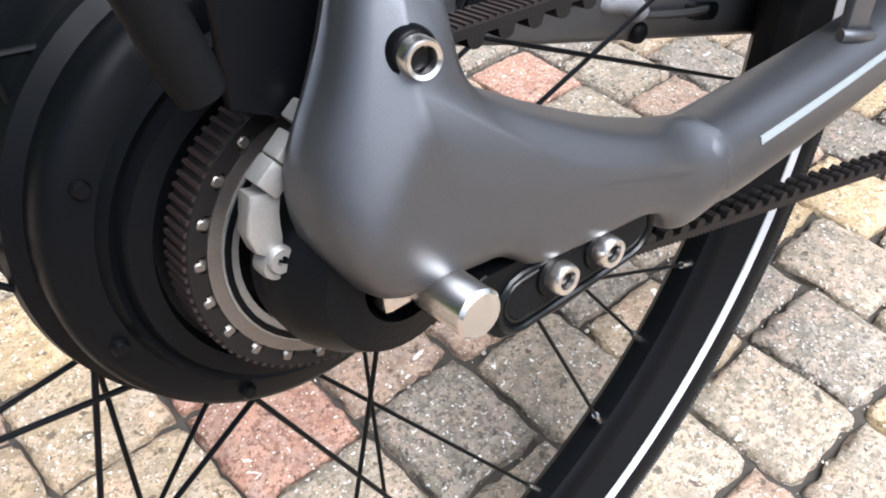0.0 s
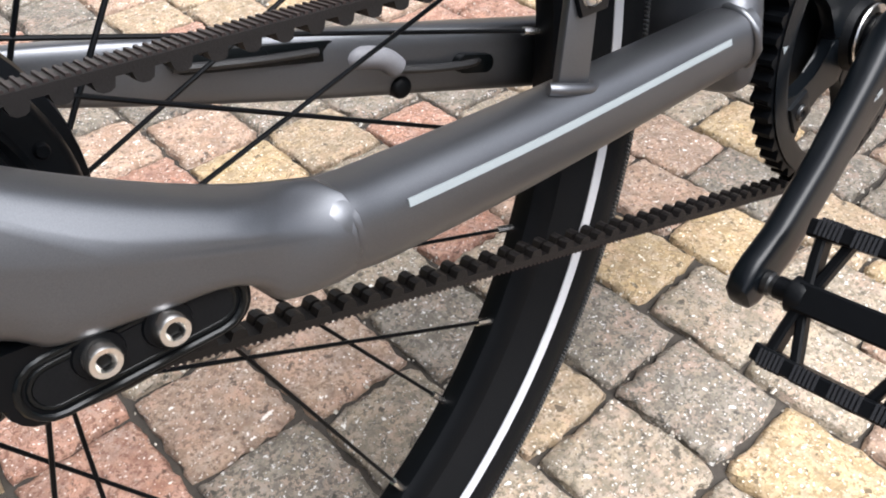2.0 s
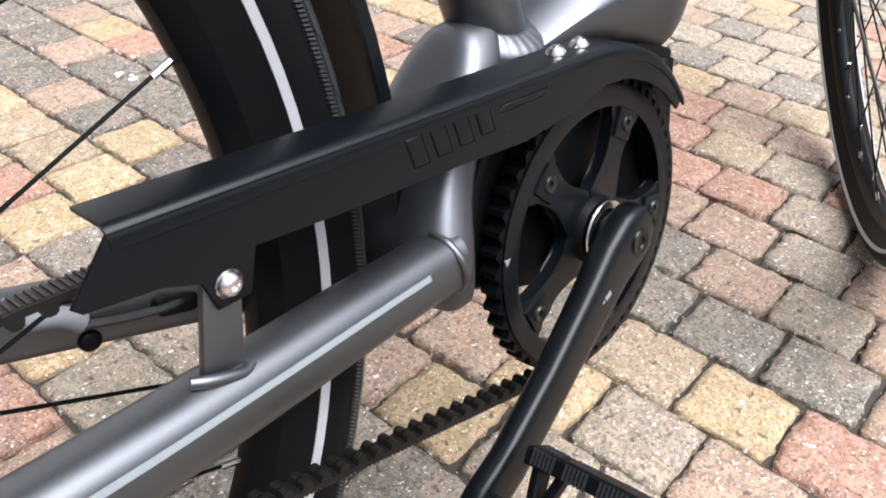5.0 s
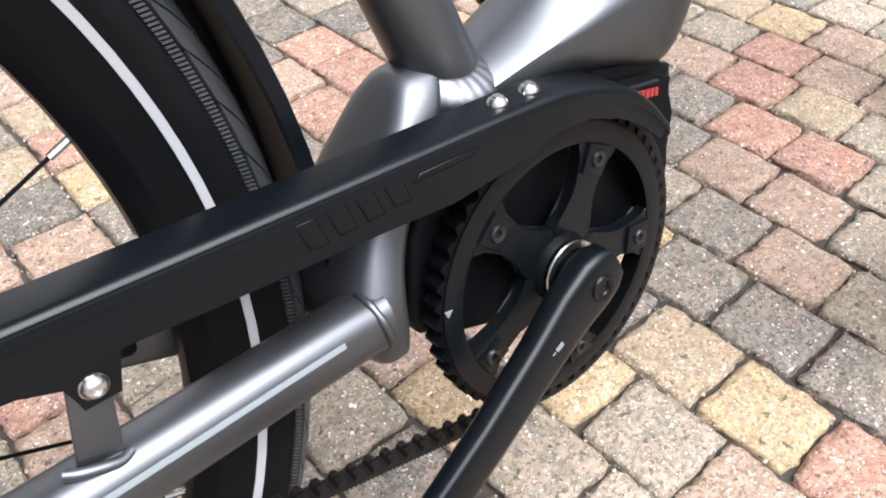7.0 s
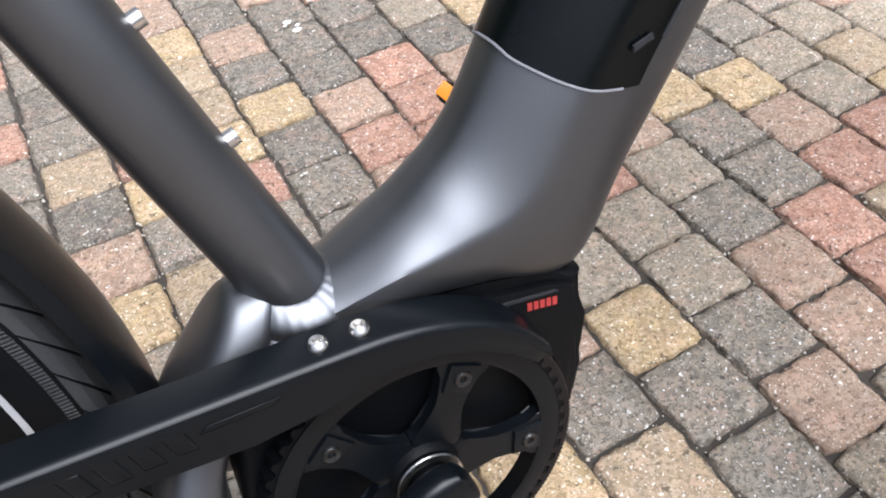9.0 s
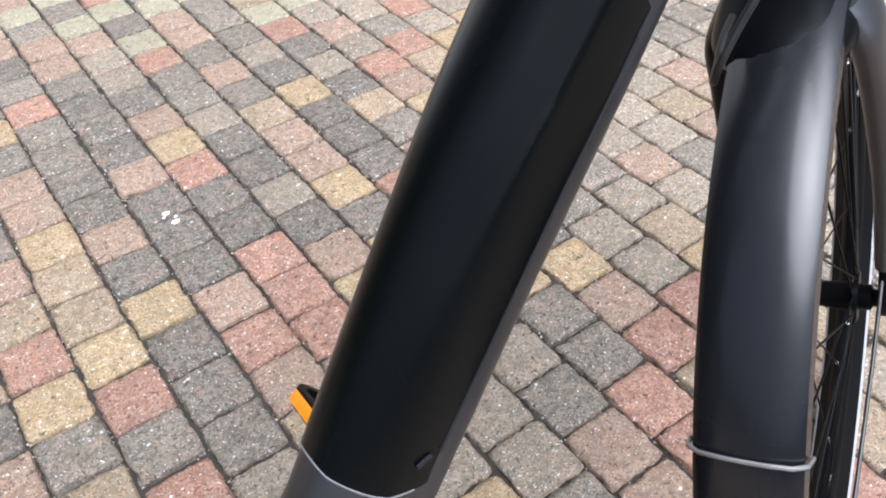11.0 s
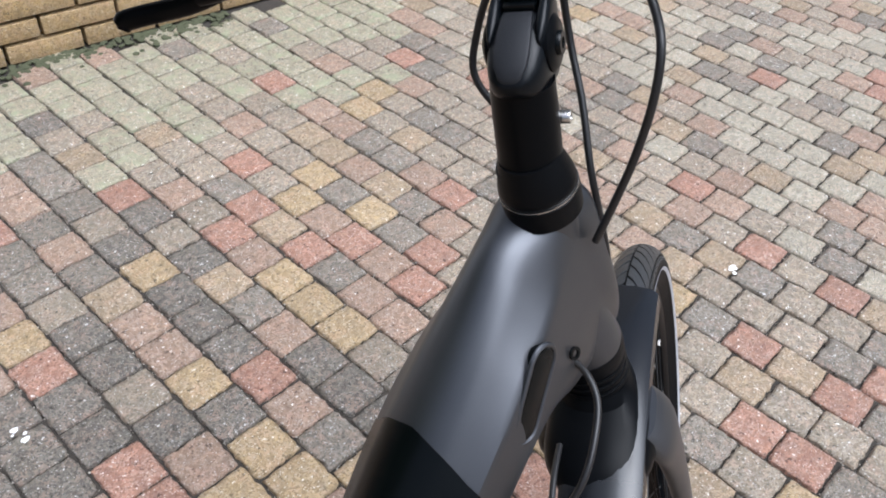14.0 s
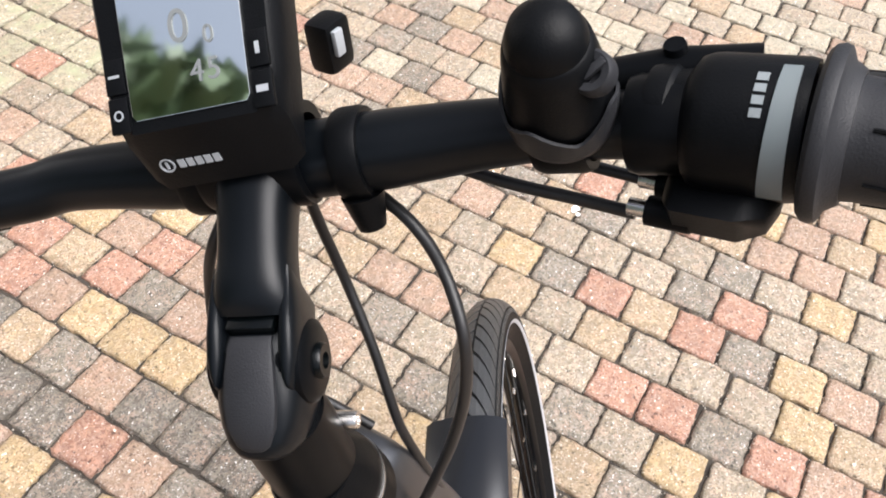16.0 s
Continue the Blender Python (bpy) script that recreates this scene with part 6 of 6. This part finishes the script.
def paver_kind(c, k):
    x, y = paver_at(c, k)
    worn = x < 1.2 and y > 0.5  # darker pavers are picked more often beside the bicycle
    if c in COURSES:
        _, first, word = COURSES[c]
        if 0 <= k - first < len(word) and word[k - first] != ".":
            kind = LETTER[word[k - first]]
            return "charcoal" if worn and kind == "dark" else kind
    if worn and rng.random() < 0.8:
        return rng.choice(("charcoal", "dark", "rose", "charcoal", "red", "dark", "rose"))
    return rng.choice(MIX)


near, far = [], []
for c in range(-34, 62):
    for k in range(-30, 48):
        x, y = paver_at(c, k)
        if y > HOUSE_Y(x) - 0.04 or (x - 1.0) ** 2 + (y - 0.6) ** 2 > 10.5:
            continue
        kind = paver_kind(c, k)
        gap = HOUSE_Y(x) - y
        if gap < 0.75 and rng.random() < 1.0 - gap / 0.75 and 0.3 < x < 2.4:
            kind = "mossy"
        elif x > 2.1 and rng.random() < min(0.55, (x - 2.1) * 0.7):
            kind = "pale"
        m = Matrix.Translation((x + rng.uniform(-0.0015, 0.0015), y + rng.uniform(-0.0015, 0.0015), rng.uniform(-0.0018, 0.0012))) @ Matrix.Rotation(rng.uniform(-0.018, 0.018), 4, "Z") @ Matrix.Rotation(rng.uniform(-0.012, 0.012), 4, "X") @ Matrix.Rotation(radians(180) * rng.randint(0, 1), 4, "Z")
        (near if -0.15 < x < 1.35 and -0.35 < y < 1.45 else far).append((kind, m))

# the paving goes on across the yard, out to the walls
outer_rng = random.Random(23)
outer = {}
for c in range(-62, 74):
    for k in range(-62, 36):
        x, y = paver_at(c, k)
        if y > HOUSE_Y(x) - 0.04 or (x - 1.0) ** 2 + (y - 0.6) ** 2 <= 10.5:
            continue
        kind = "pale" if x > 2.1 and outer_rng.random() < 0.5 else outer_rng.choice(MIX)
        vs_, fs_ = outer.setdefault(kind, ([], []))
        base, z = len(vs_), outer_rng.uniform(-0.0018, 0.0012)
        for inset, dz in ((0.0, -0.02), (0.0006, -0.003), (0.005, 0.001)):
            vs_ += [(x + sx * (0.0452 - inset), y + sy * (0.0466 - inset), z + dz) for sx, sy in ((-1, -1), (1, -1), (1, 1), (-1, 1))]
        for r in (0, 4):
            fs_ += [(base + r + i, base + r + (i + 1) % 4, base + r + 4 + (i + 1) % 4, base + r + 4 + i) for i in range(4)]
        fs_.append(tuple(base + 8 + i for i in range(4)))

# pale crumbs of sand and grit along the joints
cr = bmesh.new()
crng = random.Random(11)
for _ in range(5200):
    c, k = crng.randint(-8, 18), crng.randint(-6, 16)
    x, y = paver_at(c, k)
    if crng.random() < 0.5:
        x, y = x + PX * 0.5 + crng.gauss(0, 0.003), y + crng.uniform(-0.5, 0.5) * PY
    else:
        x, y = x + crng.uniform(-0.5, 0.5) * PX, y + PY * 0.5 + crng.gauss(0, 0.003)
    r = crng.uniform(0.0005, 0.0012) if crng.random() < 0.8 else crng.uniform(0.0012, 0.0024)
    q = [cr.verts.new((x + r * math.cos(a), y + r * math.sin(a), -0.0015 + crng.uniform(0, 0.0015))) for a in (0.3, 1.6, 2.9, 4.3, 5.4)]
    t = cr.verts.new((x, y, 0.0005 + r))
    for i in range(5):
        cr.faces.new((q[i], q[(i + 1) % 5], t))
crumbs = part("joint_crumbs", cr, material("pale_grit", (0.42, 0.38, 0.32), 0.9, grain=0.6, grain_size=300), None)
tagged(crumbs, "pale sand crumbs lying in the paver joints", "grit", kind="stuff")

# dried white splashes on a few pavers
sp_bm = bmesh.new()
srng = random.Random(5)
for x, y, r in ((0.7224, 0.8903, 0.007), (0.7178, 0.9206, 0.006), (0.728, 0.904, 0.0035), (0.711, 0.913, 0.003), (2.0300, 0.2705, 0.009), (2.018, 0.259, 0.005)):
    ring_pts = [sp_bm.verts.new((x + r * srng.uniform(0.55, 1.15) * math.cos(a) * 1.3, y + r * srng.uniform(0.55, 1.15) * math.sin(a), 0.0026)) for a in (2 * math.pi * j / 14 for j in range(14))]
    mid_v = sp_bm.verts.new((x, y, 0.0042))
    for i in range(14):
        sp_bm.faces.new((ring_pts[i], ring_pts[(i + 1) % 14], mid_v))
splash = part("white_splashes", sp_bm, material("chalky_white", (0.72, 0.71, 0.68), 0.8, grain=0.3, grain_size=300), None)
tagged(splash, "dried white splashes on the pavers", "stain", kind="stuff")

# ---------- the house front beyond the paving, and plain walls that close the place ----------
ang = math.atan(-0.125)
HM = Matrix.Translation((0, HOUSE_Y(0), 0)) @ Matrix.Rotation(ang, 4, "Z")
wall = part("wall_house", block(1.0, 0.16, 1.6, 14.0, 0.24, 3.2, 0.0, HM), RENDERED, None)
tagged(wall, "pale brick house front, mortar bed", "wall", kind="structure")
BRICK = paver_material("yellow_facing_brick", (0.50, 0.36, 0.18), (0.44, 0.32, 0.17), (0.62, 0.5, 0.32))
bmesh_b = block(0, 0, 0, 0.205, 0.05, 0.05, 0.003)
brick0 = None
for row in range(6):
    for k in range(-14, 18):
        m = HM @ Matrix.Translation((0.95 + 0.215 * k + 0.107 * (row % 2), 0.018, 0.026 + 0.062 * row))
        if row > 1 and 0.25 < 0.95 + 0.215 * k < 1.2:
            continue
        if brick0 is None:
            brick0 = part("brick", bmesh_b, BRICK, wall, "", m)
        else:
            again(brick0, "brick", m, wall)
sill = part("door_sill", block(0.72, -0.0, 0.150, 0.95, 0.11, 0.035, 0.004, HM), SILL, None)
tagged(sill, "dark grey stone door sill on the brick footing", "sill", kind="structure")
frm = part("door_1", block(0.72, 0.03, 1.2, 0.93, 0.05, 2.05, 0.004, HM), WHITE, None)
tagged(frm, "white painted door panel above the sill", "door", kind="structure")
for name, m in (("wall_south", pose(0, -9, 2)), ("wall_east", pose(9, 0, 2, 0, 0, 90)), ("wall_west", pose(-8, 0, 2, 0, 0, 90))):
    tall = 2.2
    w = part(name, block(0, 0, tall / 2 - 2.2, 24, 0.3, tall), RENDERED, None, "", m)
    tagged(w, "plain grey rendered wall closing the yard", "wall", kind="structure")
# clipped hedge at the yard's far corner, seen mirrored in the display
hb = bmesh.new()
hrng = random.Random(3)
for _ in range(4200):
    x = hrng.uniform(-3.2, -0.7)
    p = Vector((x, 1.75 + hrng.gauss(0, 0.08), hrng.uniform(0.05, min(4.3, 1.80 - x))))
    q = Matrix.Translation(p) @ Euler((hrng.uniform(-0.9, 0.9), hrng.uniform(-0.9, 0.9), hrng.uniform(0, 6.3))).to_matrix().to_4x4()
    w_, l_ = hrng.uniform(0.05, 0.09), hrng.uniform(0.09, 0.16)
    hb.faces.new([hb.verts.new(q @ Vector(c)) for c in ((0, 0, -l_), (w_, 0, 0), (0, 0.02, l_), (-w_, 0, 0))])
hedge = part("hedge", hb, material("hedge_leaf", (0.05, 0.09, 0.03), 0.6, grain=0.5, grain_size=40, blotch=0.6, blotch_size=2), None)
tagged(hedge, "tall green hedge with a sloping top beside the house", "hedge", kind="stuff")
# moss along the foot of the wall
mb = bmesh.new()
for _ in range(420):
    x = rng.uniform(0.9, 1.9)
    y = HOUSE_Y(x) - abs(rng.gauss(0, 0.035)) - 0.012
    r = rng.uniform(0.004, 0.013)
    bmesh.ops.create_icosphere(mb, subdivisions=1, radius=r, matrix=Matrix.Translation((x, y, 0.0)) @ Matrix.Diagonal((1, 1, 0.55, 1)))
moss = part("moss", mb, material("dark_moss", (0.055, 0.06, 0.03), 0.95, grain=0.8, grain_size=500, bump=0.6, blotch=0.6, blotch_size=20), None)
tagged(moss, "dark green moss along the foot of the wall", "moss", kind="stuff")

for kind, m in near[:300]:
    o = new("paver", rng.choice(KINDS[kind]))
    o.matrix_basis = m
    o.parent = ground
far += near[300:]
far_meshes = {}
for kind, m in far:
    far_meshes.setdefault(kind, ([], []))
    vs_, fs_ = far_meshes[kind]
    src = rng.choice(KINDS[kind])
    base = len(vs_)
    vs_.extend((m @ v.co)[:] for v in src.vertices)
    fs_.extend(tuple(base + i for i in p.vertices) for p in src.polygons)
for kind, (vs_, fs_) in far_meshes.items():
    me = bpy.data.meshes.new("pavers")
    me.from_pydata(vs_, [], fs_)
    me.polygons.foreach_set("use_smooth", [True] * len(fs_))
    me.materials.append(PAVERS[kind])
    o = new("pavers", me)
    o.parent = ground
    tagged(o, f"weathered {kind} concrete pavers in courses", kind="stuff")
for kind, (vs_, fs_) in outer.items():
    me = bpy.data.meshes.new("pavers")
    me.from_pydata(vs_, [], fs_)
    me.materials.append(PAVERS[kind])
    o = new("pavers", me)
    o.parent = ground
    tagged(o, f"weathered {kind} concrete pavers across the yard", kind="stuff")
